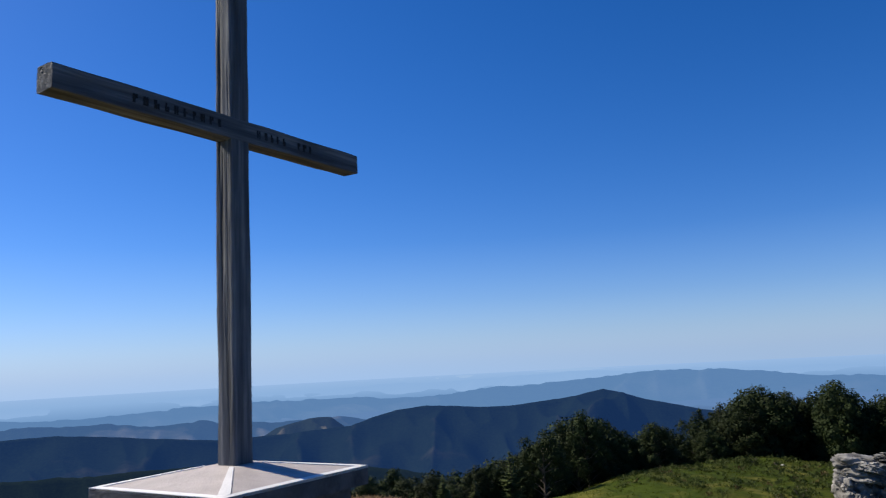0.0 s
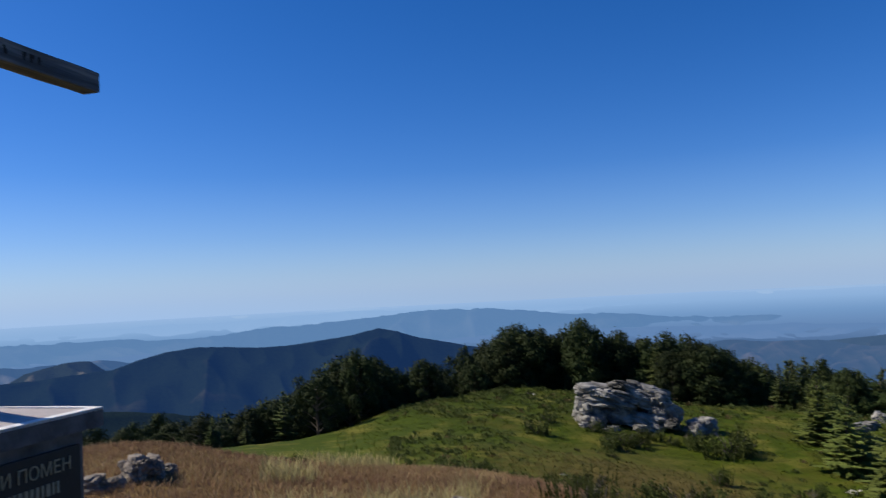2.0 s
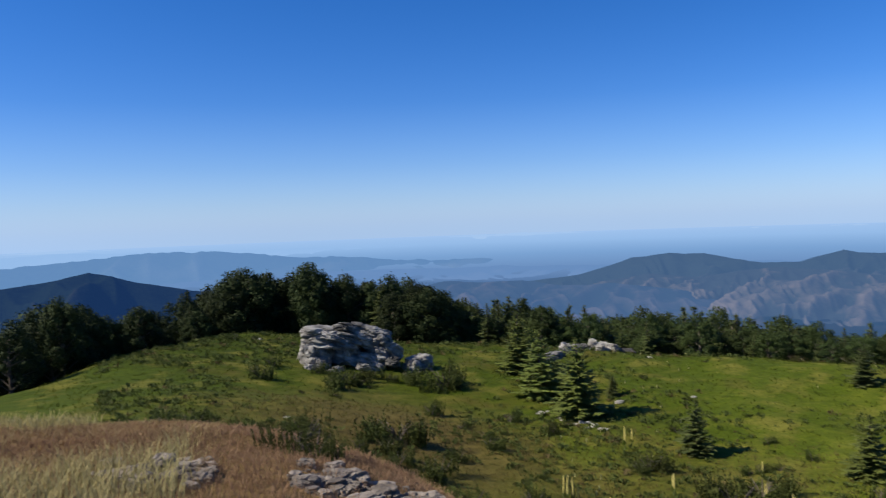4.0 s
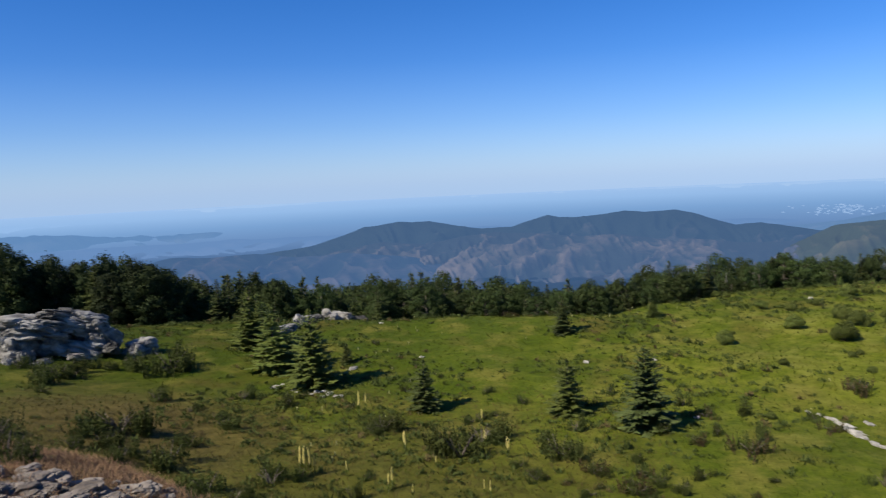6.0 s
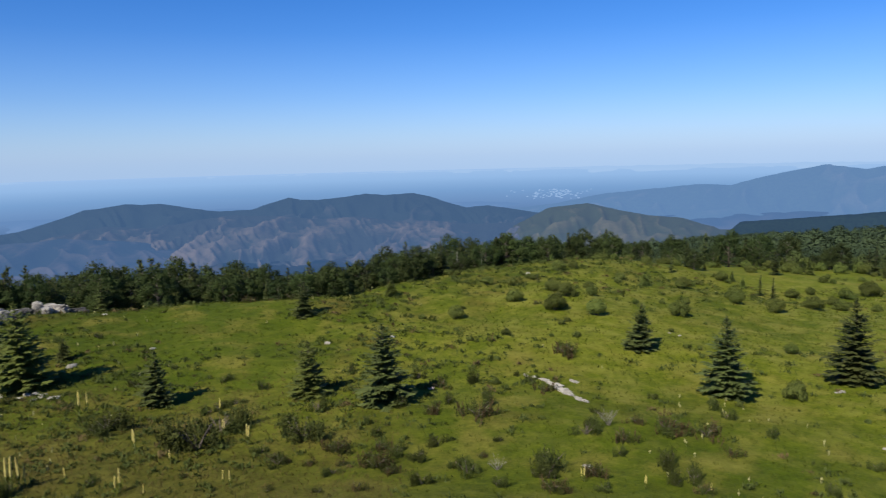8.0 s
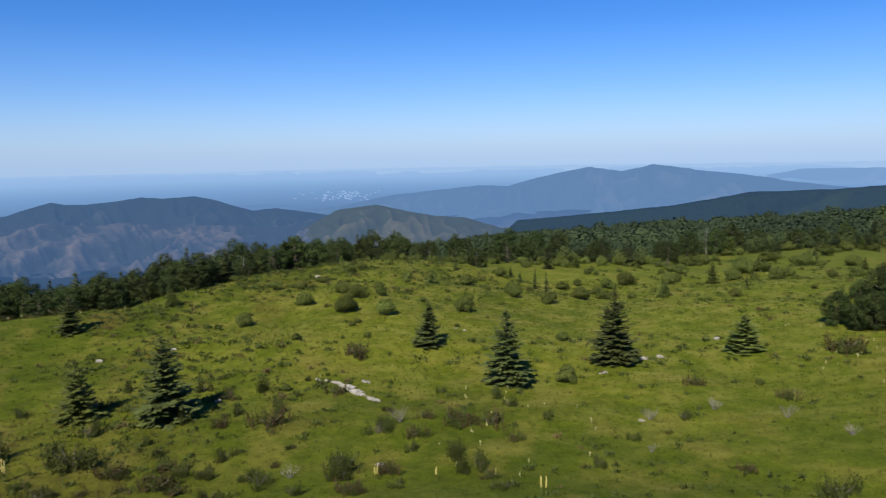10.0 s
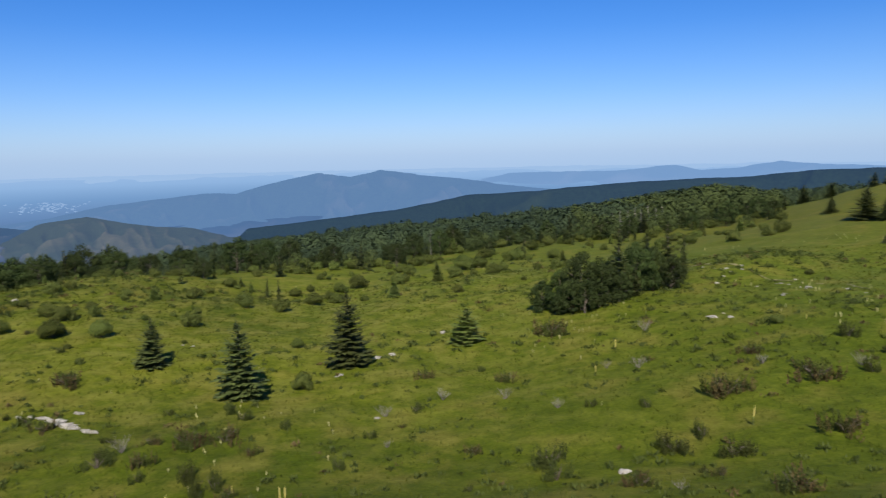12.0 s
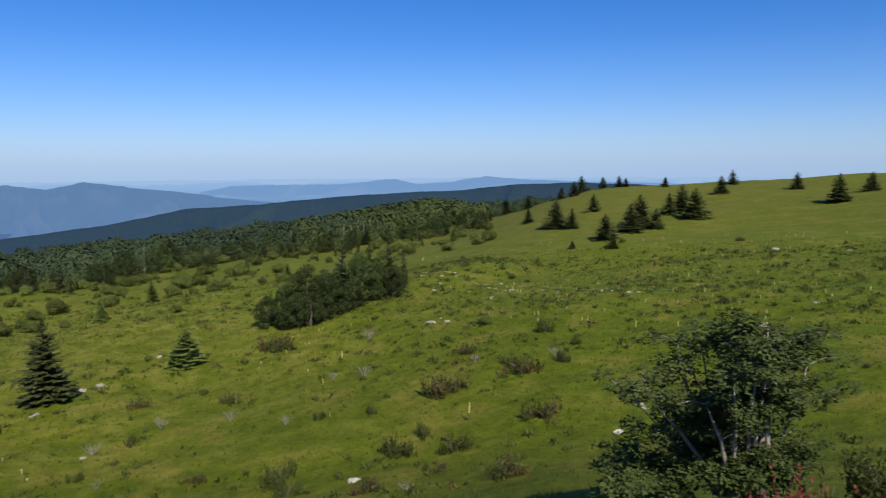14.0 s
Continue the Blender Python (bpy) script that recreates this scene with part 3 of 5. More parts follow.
def haze():
    """The hazy rim of the sky: an added glowing wall all round behind the last hills."""
    m = Nodes("haze")
    sep = m.add("ShaderNodeSeparateXYZ", Vector=m.coords())
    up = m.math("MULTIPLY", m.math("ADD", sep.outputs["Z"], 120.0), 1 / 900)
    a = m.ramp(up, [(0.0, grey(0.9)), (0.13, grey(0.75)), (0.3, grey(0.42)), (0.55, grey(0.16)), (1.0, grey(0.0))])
    # the painted haze is stronger towards the sun
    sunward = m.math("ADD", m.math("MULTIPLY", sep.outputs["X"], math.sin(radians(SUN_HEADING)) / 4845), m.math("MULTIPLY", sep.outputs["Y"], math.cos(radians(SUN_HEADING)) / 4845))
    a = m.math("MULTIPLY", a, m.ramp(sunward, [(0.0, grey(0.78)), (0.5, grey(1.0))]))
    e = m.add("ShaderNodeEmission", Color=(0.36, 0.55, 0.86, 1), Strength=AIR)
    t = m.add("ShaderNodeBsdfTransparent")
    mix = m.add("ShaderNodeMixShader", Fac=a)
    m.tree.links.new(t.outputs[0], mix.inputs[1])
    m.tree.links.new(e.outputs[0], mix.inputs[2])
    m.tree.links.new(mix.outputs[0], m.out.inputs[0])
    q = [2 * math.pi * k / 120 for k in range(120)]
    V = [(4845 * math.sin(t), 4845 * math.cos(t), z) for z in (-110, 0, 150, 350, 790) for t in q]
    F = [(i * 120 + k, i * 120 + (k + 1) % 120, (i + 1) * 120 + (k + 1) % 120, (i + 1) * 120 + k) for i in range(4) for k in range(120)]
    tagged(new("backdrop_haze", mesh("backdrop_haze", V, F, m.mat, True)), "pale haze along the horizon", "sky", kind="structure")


haze()


# ---- plants and stones: kinds ----
PALE_FLOWER = plain_paint("pale_flowers", (0.31, 0.3, 0.13), 0.8)

def rnd(seed):
    return random.Random(seed)


def fir_parts(seed, leaf, full=1.0, tiers=12):
    """A fir 1 m high: trunk and crown meshes."""
    g = rnd(seed)
    trunk = Soup()
    trunk.add(*tube([(0, 0, -0.05), (0.004, 0, 0.3), (0, 0.004, 0.65), (0, 0, 0.97)], [0.028, 0.02, 0.011, 0.002], 7))
    crown = Soup()
    for k in range(tiers):
        s = k / (tiers - 1)
        z = 0.05 + 0.9 * s
        reach = full * (0.3 * (1 - s) ** 0.66 + 0.03) * g.uniform(0.9, 1.12) * (0.86 if k == 0 else 1.0)
        n = int(17 - 8 * s)
        turn = g.uniform(0, 6.3)
        for j in range(n):
            a = turn + 6.283 * j / n + g.uniform(-0.25, 0.25)
            L = reach * g.uniform(0.64, 1.16) * (1 + 0.08 * math.sin(a + seed))
            if g.random() < 0.035:
                continue
            out, side = Vector((math.cos(a), math.sin(a), 0)), Vector((-math.sin(a), math.cos(a), 0))
            droop = -0.22 + 0.75 * s * s + g.uniform(-0.08, 0.08)
            p0 = Vector((0, 0, z + g.uniform(-0.034, 0.034)))
            for m in range(5):
                f = 0.12 + m * 0.19
                q = p0 + out * L * f + Vector((0, 0, droop * L * f + 0.16 * L * f ** 3))
                w = max(L, 0.08) * (0.44 - 0.055 * m)
                for sg in (-1, 1):
                    d = (out * 0.8 + side * sg * g.uniform(0.55, 1.0) + Vector((0, 0, g.uniform(-0.3, 0.05)))).normalized()
                    crown.flat(q, d * w, (side * -sg * 0.5 + out * 0.7 + Vector((0, 0, g.uniform(-0.3, 0.3)))).normalized() * w * 0.32)
                if m < 4:
                    d = (out * 0.5 + side * g.uniform(-0.6, 0.6) + Vector((0, 0, -0.55))).normalized()
                    crown.flat(q, d * w * 0.7, side * w * 0.22)
            crown.leaf(p0 + out * L * 0.6 + Vector((0, 0, droop * L * 0.6 + 0.03 * L)), (out + Vector((0, 0, droop + 0.2))) * L * 0.45, side * L * 0.1)
    crown.leaf(Vector((0, 0, 0.9)), Vector((0.004, 0, 0.12)), Vector((0.012, 0.006, 0)))
    return trunk.mesh("trunk", BARK, True), crown.mesh("crown", leaf)


def broadleaf_parts(seed, leaf, leaves=6500, size=0.022, spread=0.42, base=0.12, bark=None, lobes=38):
    """A broadleaved tree 1 m high: limbs that carry lobes of foliage, with gaps between them."""
    g = rnd(seed)
    wood, crown = Soup(), Soup()
    wood.add(*tube([(0, 0, -0.06), (0.01, 0, 0.2), (0.0, 0.015, 0.45), (0.015, 0, 0.82)], [0.03, 0.022, 0.016, 0.004], 7))
    clumps = [(Vector((g.uniform(-0.05, 0.05), g.uniform(-0.05, 0.05), 0.88)), 0.11)]
    for k in range(lobes):
        z = base + 0.06 + (0.76 - base) * ((k + 0.5) / lobes) ** 0.9
        u = (z - base) / (1 - base)
        wide = spread * (0.72 + 0.5 * math.sin(math.pi * min(u * 1.15, 1)) - 0.42 * u * u)
        a = k * 2.4 + g.uniform(-0.4, 0.4)
        q = wide * g.uniform(0.45, 0.92)
        c = Vector((math.cos(a) * q, math.sin(a) * q, z + g.uniform(-0.04, 0.04)))
        clumps.append((c, g.uniform(0.055, 0.115)))
        if k % 2 == 0:
            low = Vector((0, 0, max(0.1, z - q * g.uniform(0.3, 0.7))))
            wood.add(*tube([low, low.lerp(c, 0.5) + Vector((0, 0, 0.02)), c], [0.011, 0.007, 0.002], 5))
    total = sum(r * r for _, r in clumps)
    for c, r in clumps:
        for _ in range(int(leaves * r * r / total)):
            d = Vector((g.gauss(0, 1), g.gauss(0, 1), g.gauss(0.25, 1))).normalized()
            p = c + Vector((d.x * 1.15, d.y * 1.15, d.z * 0.95)) * r * (g.uniform(0.6, 1.2) + 0.25 * g.random() ** 4)
            if p.z < base * 0.6:
                continue
            u = d.cross(Vector((g.gauss(0, 1), g.gauss(0, 1), g.gauss(0, 1)))).normalized()
            u = (u + d * g.uniform(-0.6, 0.6)).normalized() * size * g.uniform(0.7, 1.4)
            crown.flat(p - u * 0.5, u * 1.3, d.cross(u).normalized() * u.length * 0.48)
    return wood.mesh("trunk", bark or BARK, True), crown.mesh("crown", leaf)


def plant(name, label, category, group, meshes, m, scale):
    """A plant of its own: an Empty at its base with its meshes as parts."""
    e = new(name)
    e.empty_display_size = 0.1
    e.matrix_basis = m @ Matrix.Diagonal((*scale, 1))
    tagged(e, label, category, group)
    for me in meshes:
        part(me.name.split(".")[0], me, None, e)
    return e


def stand(heading, r, sink=0.0, turn=None, g=random):
    x, y, z = spot(heading, r)
    return pose(x, y, z - sink, g.uniform(-2.5, 2.5), g.uniform(-2.5, 2.5), g.uniform(0, 360) if turn is None else turn)


FIR_KINDS = [fir_parts(s, FIR_LEAF, 1.02 + 0.07 * (s % 3), 16 + s % 3) for s in (1, 2, 3, 4)]
YOUNG_KINDS = [fir_parts(s, YOUNG_LEAF, 1.45, 15) for s in (11, 12)]
OPEN_KINDS = [fir_parts(s, YOUNG_LEAF, 1.2, 12) for s in (14, 15)]
SLIM_KINDS = [fir_parts(s, FIR_LEAF, 0.7, 14) for s in (21, 22)]
TREE_KINDS = [broadleaf_parts(s, TREE_LEAF, 6800, 0.0225, 0.42) for s in (31, 32, 33, 34)]


def shrub_parts(seed, leaf):
    """A rounded leafy shrub 1 m high with overlapping lobes."""
    g = rnd(seed)
    crown, wood = Soup(), Soup()
    lobes = [(Vector((0, 0, 0.55)), 0.42)]
    for k in range(7):
        t = k * 0.9 + g.uniform(-0.3, 0.3)
        lobes.append((Vector((math.cos(t), math.sin(t), 0)) * g.uniform(0.25, 0.45) + Vector((0, 0, g.uniform(0.22, 0.55))), g.uniform(0.2, 0.32)))
    for c, q in lobes:
        wood.add(*tube([(0, 0, -0.05), c * 0.5, c], [0.022, 0.013, 0.004], 4))
        for _ in range(int(2300 * q)):
            d = Vector((g.gauss(0, 1), g.gauss(0, 1), g.gauss(0.15, 1))).normalized()
            p = c + d * q * g.uniform(0.72, 1.12)
            if p.z < 0.0:
                continue
            u = d.cross(Vector((g.gauss(0, 1), g.gauss(0, 1), g.gauss(0, 1)))).normalized()
            u = (u + d * g.uniform(-0.5, 0.5)).normalized() * g.uniform(0.035, 0.066)
            crown.flat(p - u * 0.5, u, d.cross(u).normalized() * u.length * 0.45)
    return wood.mesh("stem_frame", BARK, True), crown.mesh("crown", leaf)


# trees of the west forest, in the leaf colour with painted shade
SHADED_KINDS = [broadleaf_parts(s, SHADED_LEAF, 7400, 0.021, 0.42) for s in (36, 37, 38)]
GROVE_KINDS = [broadleaf_parts(s, TREE_LEAF, 7500, 0.024, 0.42, 0.03, None, 44) for s in (41, 42)]


def juniper_mesh(seed, leaf, name="foliage", shoots=84, wide=0.8, needles=20, length=0.125, thin=0.024):
    """Clump of upright needled shoots, 1 m high, wider than high."""
    g = rnd(seed)
    s = Soup()
    lobes = [(g.uniform(-wide, wide) * 0.8, g.uniform(-wide, wide) * 0.8, g.uniform(0.55, 1.0)) for _ in range(5)]
    for _ in range(shoots):
        cx, cy, top = lobes[g.randrange(5)]
        p = Vector((cx + g.gauss(0, 0.17), cy + g.gauss(0, 0.17), -0.05))
        h = top * g.uniform(0.6, 1.1)
        lean = Vector((p.x * 0.2 + g.uniform(-0.1, 0.1), p.y * 0.2 + g.uniform(-0.1, 0.1), 1))
        for k in range(needles):
            q = p + lean * h * (k / needles)
            b = g.uniform(0, 6.283)
            d = Vector((math.cos(b) * 0.7, math.sin(b) * 0.7, g.uniform(0.6, 1.7))).normalized() * length * g.uniform(0.72, 1.28) * (1.15 - 0.6 * k / needles)
            w = d.cross(Vector((g.gauss(0, 1), g.gauss(0, 1), g.gauss(0, 1)))).normalized() * thin
            s.flat(q, d, w)
    return s.mesh(name, leaf)


def dead_mesh(seed):
    g = rnd(seed)
    s = Soup()
    for _ in range(16):
        a, h = g.uniform(0, 6.283), g.uniform(0.55, 1.0)
        lean = g.uniform(0.2, 1.0)
        tip = Vector((math.cos(a) * lean, math.sin(a) * lean, h))
        mid = tip * 0.5 + Vector((g.uniform(-0.07, 0.07), g.uniform(-0.07, 0.07), 0.05))
        s.add(*tube([(0, 0, -0.05), mid, tip], [0.017, 0.011, 0.004], 4))
        for _ in range(4):
            e = mid.lerp(tip, g.uniform(0.1, 0.9))
            s.add(*tube([e, e + Vector((g.uniform(-0.25, 0.25), g.uniform(-0.25, 0.25), g.uniform(0.05, 0.3)))], [0.009, 0.003], 3))
    return s.mesh("deadwood", PALE_BARK, True)


def twig_mesh(seed):
    g = rnd(seed)
    s = Soup()
    for _ in range(9):
        a = g.uniform(0, 6.283)
        s.add(*tube([(0, 0, -0.05), (math.cos(a) * 0.25, math.sin(a) * 0.25, 0.35), (math.cos(a) * 0.5, math.sin(a) * 0.5, g.uniform(0.5, 0.8))], [0.03, 0.018, 0.005], 4))
    return s.mesh("twig_frame", BARK, True)


def mullein_parts(seed):
    g = rnd(seed)
    stem, spike, leaf = Soup(), Soup(), Soup()
    stem.add(*tube([(0, 0, -0.05), (0.01, 0, 0.5)], [0.022, 0.018], 6))
    spike.add(*tube([(0.01, 0, 0.42), (0.012, 0, 0.55), (0.01, 0.01, 0.85), (0, 0.012, 1.0)], [0.026, 0.046, 0.038, 0.008], 8))
    for k in range(46):
        z, a = g.uniform(0.45, 0.95), g.uniform(0, 6.283)
        o = Vector((math.cos(a), math.sin(a), 0.2))
        spike.flat(Vector((0.01, 0.005, z)) + o * 0.03, o * 0.045, Vector((-math.sin(a), math.cos(a), 0.3)) * 0.024)
    for k in range(10):
        a = k * 2.4
        o = Vector((math.cos(a), math.sin(a), 0.45 if k < 6 else 1.1)).normalized()
        leaf.leaf(Vector((0, 0, 0.02 + 0.03 * k)), o * 0.3, Vector((-math.sin(a), math.cos(a), 0)) * 0.06)
    return stem.mesh("stem", STEM, True), spike.mesh("flower_spike", YELLOW), leaf.mesh("leaves", GRASS)


def rock_mesh(seed, detail=4, strata=0.0, rugged=0.25, material=None, name="rock", crack=0.06):
    """A weathered boulder about 2 m across before scaling."""
    bm = bmesh.new()
    bmesh.ops.create_icosphere(bm, subdivisions=detail, radius=1.0)
    o = Vector((seed * 3.7, seed * 1.3, seed * 2.1))
    for v in bm.verts:
        p = v.co.copy()
        cell = noise.voronoi(p * 1.7 + o)[0]
        d = rugged * (noise.fractal(p * 1.3 + o, 0.9, 2.1, 4) * 0.8 + (cell[1] - cell[0]) * 0.9 - 0.3)
        if strata:
            k = p.z * 6.5 + p.x * 1.6 + noise.noise(p * 1.5 + o) * 1.6
            d += strata * (abs(k - math.floor(k) - 0.5) * 2 - 0.5)
        d += 0.075 * noise.fractal(p * 6 + o, 0.8, 2.0, 3) - 0.03 * max(0.0, 0.16 - noise.voronoi(p * 4 + o)[0][1] + noise.voronoi(p * 4 + o)[0][0]) * 6 - crack * max(0.0, 0.13 - noise.voronoi(p * 2.1 + o)[0][1] + noise.voronoi(p * 2.1 + o)[0][0]) * 7
        v.co = p * (1 + d)
        v.co.z = max(v.co.z, -0.55)
    me = bpy.data.meshes.new(name)
    bm.to_mesh(me)
    bm.free()
    me.materials.append(material or LIMESTONE)
    return me

SHRUB_KINDS = [shrub_parts(s, EDGE_LEAF) for s in (35, 36, 37)]


# ---- cross on its plinth ----
def build_cross():
    """Weathered timber cross; the plinth stands below it."""
    g = rnd(5)
    base = pose(*CROSS_AT, 1.165, 0, 0, CROSS_TURN)
    e = new("wooden_cross")
    e.matrix_basis = base
    tagged(e, "weathered grey timber cross standing on a stone plinth", "cross")

    def beam(length, half, along, seed):
        bm = bmesh.new()
        n, ring = 60, 14
        rows = []
        for i in range(n + 1):
            t = i / n * length
            row = []
            for k in range(ring * 4):
                side, u = divmod(k, ring)
                u = u / ring * 2 - 1
                c = [(u, -1), (1, u), (-u, 1), (-1, -u)][side]
                f = 1 - 0.03 * max(0, abs(u) - 0.85) * 6
                x, y = c[0] * half * f, c[1] * half * f
                gouge = noise.noise(Vector((x * 34 + seed, y * 34, t * 1.1))) * 0.0025 + noise.noise(Vector((x * 12 + seed, y * 12, t * 4))) * 0.004
                wear = 1 + gouge / half
                p = (x * wear, y * wear, t)
                row.append(bm.verts.new(p if along == "z" else (t - length / 2, p[1], p[0])))
            rows.append(row)
        m = ring * 4
        for i in range(n):
            for k in range(m):
                bm.faces.new((rows[i][k], rows[i][(k + 1) % m], rows[i + 1][(k + 1) % m], rows[i + 1][k]))
        bm.faces.new(rows[0][::-1])
        bm.faces.new(rows[-1])
        bmesh.ops.recalc_face_normals(bm, faces=bm.faces)
        return bm

    post = part("post", beam(POST_TOP, 0.058, "z", 1.0), TIMBER, e)
    post.location = (0.008, -0.008, 0)
    bar = part("crossbar", beam(BAR_LENGTH, 0.055, "x", 7.0), BAR_TIMBER, e)
    bar.location = (BAR_SHIFT, -0.014, BAR_HEIGHT)
    # cut writing that is too worn to read, on both arms of the front face
    for x0, x1 in ((-0.58, -0.1), (0.13, 0.36), (0.43, 0.56)):
        x = x0
        while x < x1:
            w = g.uniform(0.018, 0.036)
            bm = bmesh.new()
            box(bm, x, x + w * 0.35, -0.0585, -0.05, -0.018, 0.022)
            box(bm, x + w * 0.5, x + w * 0.75, -0.0585, -0.05, -0.018 + g.choice((0, 0.022)), 0.022 - g.choice((0, 0.015)))
            part("carved_stroke", bm, CARVED, bar)
            x += w + 0.022


def build_plinth():
    e = new("stone_plinth")
    e.matrix_basis = pose(*CROSS_AT, 0, 0, 0, CROSS_TURN)
    tagged(e, "stone memorial plinth with pale pyramid cap and black plaque", "plinth")
    H = CAP_HALF
    part("body", box(bmesh.new(), -H + 0.06, H - 0.06, -H + 0.06, H - 0.06, -0.15, 1.03, 0.008), PLINTH_STONE, e)
    part("base_slab", box(bmesh.new(), -H - 0.04, H + 0.04, -H - 0.04, H + 0.04, -0.25, 0.1, 0.012), PLINTH_STONE, e)
    bm = bmesh.new()
    z0, z1, z2 = 1.03, 1.115, 1.172
    q = 0.1
    low = [bm.verts.new((sx * H, sy * H, z0)) for sx, sy in ((-1, -1), (1, -1), (1, 1), (-1, 1))]
    rim = [bm.verts.new((v.co.x, v.co.y, z1)) for v in low]
    top = [bm.verts.new((v.co.x / H * q, v.co.y / H * q, z2)) for v in low]
    for k in range(4):
        j = (k + 1) % 4
        bm.faces.new((low[k], low[j], rim[j], rim[k])).material_index = 1
        bm.faces.new((rim[k], rim[j], top[j], top[k]))
    bm.faces.new(top)
    bm.faces.new(low[::-1])
    cap = part("cap", bm, CAP_STONE, e, "pale pinkish granite pyramid cap")
    cap.data.materials.append(PLINTH_STONE)
    # white bands along the rim and up the hips
    for k in range(4):
        a = math.pi / 2 * k
        turn = Matrix.Rotation(a, 4, "Z")
        bm = bmesh.new()
        w = 0.028
        s = (z2 - z1) / (H - q)
        pts = [(-H, -H, z1), (H, -H, z1), (H - w, -H + w, z1 + s * w), (-H + w, -H + w, z1 + s * w)]
        vs = [bm.verts.new((x, y, z + d)) for d in (0.003, -0.01) for x, y, z in pts]
        bm.faces.new(vs[:4])
        for i in range(4):
            bm.faces.new((vs[i], vs[i + 4], vs[(i + 1) % 4 + 4], vs[(i + 1) % 4]))
        bmesh.ops.recalc_face_normals(bm, faces=bm.faces)
        bm.transform(turn)
        part("rim_band", bm, EDGE_STONE, cap, "white marble band")
        bm = bmesh.new()
        d = 0.035
        pts = [(-H + w, -H + w, z1 + s * w), (-H + w + d, -H + w, z1 + s * w), (-q + d * 0.4, -q, z2), (-q, -q + d * 0.4, z2), (-H + w, -H + w + d, z1 + s * w)]
        vs = [bm.verts.new((x, y, z + u)) for u in (0.004, -0.01) for x, y, z in pts]
        bm.faces.new(vs[:5])
        for i in range(5):
            bm.faces.new((vs[i], vs[i + 5], vs[(i + 1) % 5 + 5], vs[(i + 1) % 5]))
        bmesh.ops.recalc_face_normals(bm, faces=bm.faces)
        bm.transform(turn)
        part("hip_band", bm, EDGE_STONE, cap, "white marble band")
    plaque = part("plaque", box(bmesh.new(), -H + 0.1, H - 0.1, -H + 0.04, -H + 0.065, 0.3, 0.97, 0.004), PLAQUE, e, "polished black granite plaque with gilded writing")

    def words(text, x, z, size):
        c = bpy.data.curves.new("lettering", "FONT")
        c.body, c.size, c.extrude, c.align_x = text, size, 0.002, "CENTER"
        c.materials.append(GILT)
        ob = new("lettering", c)
        ob.parent = plaque
        ob.matrix_basis = pose(x, -H + 0.037, z, 90, 0, 0)

    words("ВЕЧНИ ПОМЕН", 0.0, 0.875, 0.078)
    g = rnd(8)
    for k, (half, h) in enumerate(((0.22, 0.05), (0.26, 0.045), (0.2, 0.045), (0.24, 0.045), (0.18, 0.045))):
        x = -half
        z = 0.79 - 0.09 * k
        while x < half:
            w = g.uniform(0.01, 0.024)
            part("letter_bar", box(bmesh.new(), x, x + w, -H + 0.035, -H + 0.042, z, z + h), GILT, plaque)
            x += w + 0.012


CROSS_AT, CROSS_TURN = (-1.04, 3.607), 57.4
POST_TOP, BAR_LENGTH, BAR_HEIGHT, BAR_SHIFT, CAP_HALF = 2.6, 1.872, 1.632, -0.0155, 0.448
build_cross()
build_plinth()
bpy.context.view_layer.update()

# ---- placed things: heading, distance, height in metres ----
FIRS = [(73.0, 35.2, 3.92), (67.0, 36.9, 2.88), (55.9, 38.8, 2.84), (47.4, 43.7, 4.63), (44.3, 47.7, 4.1), (42.7, 53.3, 4.36), (98.9, 39.6, 4.16), (92.5, 45.2, 2.82), (66.6, 54.0, 2.59), (49.8, 48.3, 1.32), (107.0, 44.0, 4.47)]
YOUNG_FIRS = [(115.9, 48.6, 2.34), (110.3, 68.5, 1.42), (69.6, 72.2, 1.89), (73.3, 60.5, 1.4), (92.7, 66.4, 1.12), (43.5, 55.1, 2.99), (45.6, 49.0, 2.11)]
HILL_FIRS = [(143.7, 102.4, 3.88), (144.8, 98.9, 2.85), (141.5, 120.8, 2.38), (146.4, 120.1, 2.91), (147.3, 84.9, 2.96), (147.9, 79.4, 1.68), (149.1, 93.1, 3.53), (149.9, 97.5, 4.43), (150.9, 98.5, 2.69), (151.9, 113.1, 3.25), (152.7, 114.7, 4.34), (153.6, 108.0, 4.33), (155.4, 140.8, 3.2), (156.1, 162.7, 2.1), (160.3, 142.3, 3.02), (162.9, 118.1, 4.02), (164.8, 131.7, 2.99), (144.0, 158.1, 1.8), (144.9, 159.2, 2.17), (145.5, 171.4, 2.6), (147.0, 170.3, 1.68), (148.2, 166.1, 1.76), (148.7, 165.6, 1.38), (151.5, 163.8, 1.49), (141.5, 169.4, 2.06), (139.8, 194.9, 2.96), (144.9, 80.5, 0.98)]
GROVE = [(121.8, 54.4, 2.3), (123.1, 53.5, 2.87), (124.8, 53.0, 3.66), (126.3, 53.2, 3.06), (127.6, 55.0, 4.21), (128.8, 57.3, 3.72), (130.1, 58.4, 2.76), (131.1, 58.8, 3.14), (132.1, 62.2, 2.13), (124.1, 54.1, 2.49), (127.1, 58.7, 2.69), (129.5, 63.4, 2.9)]
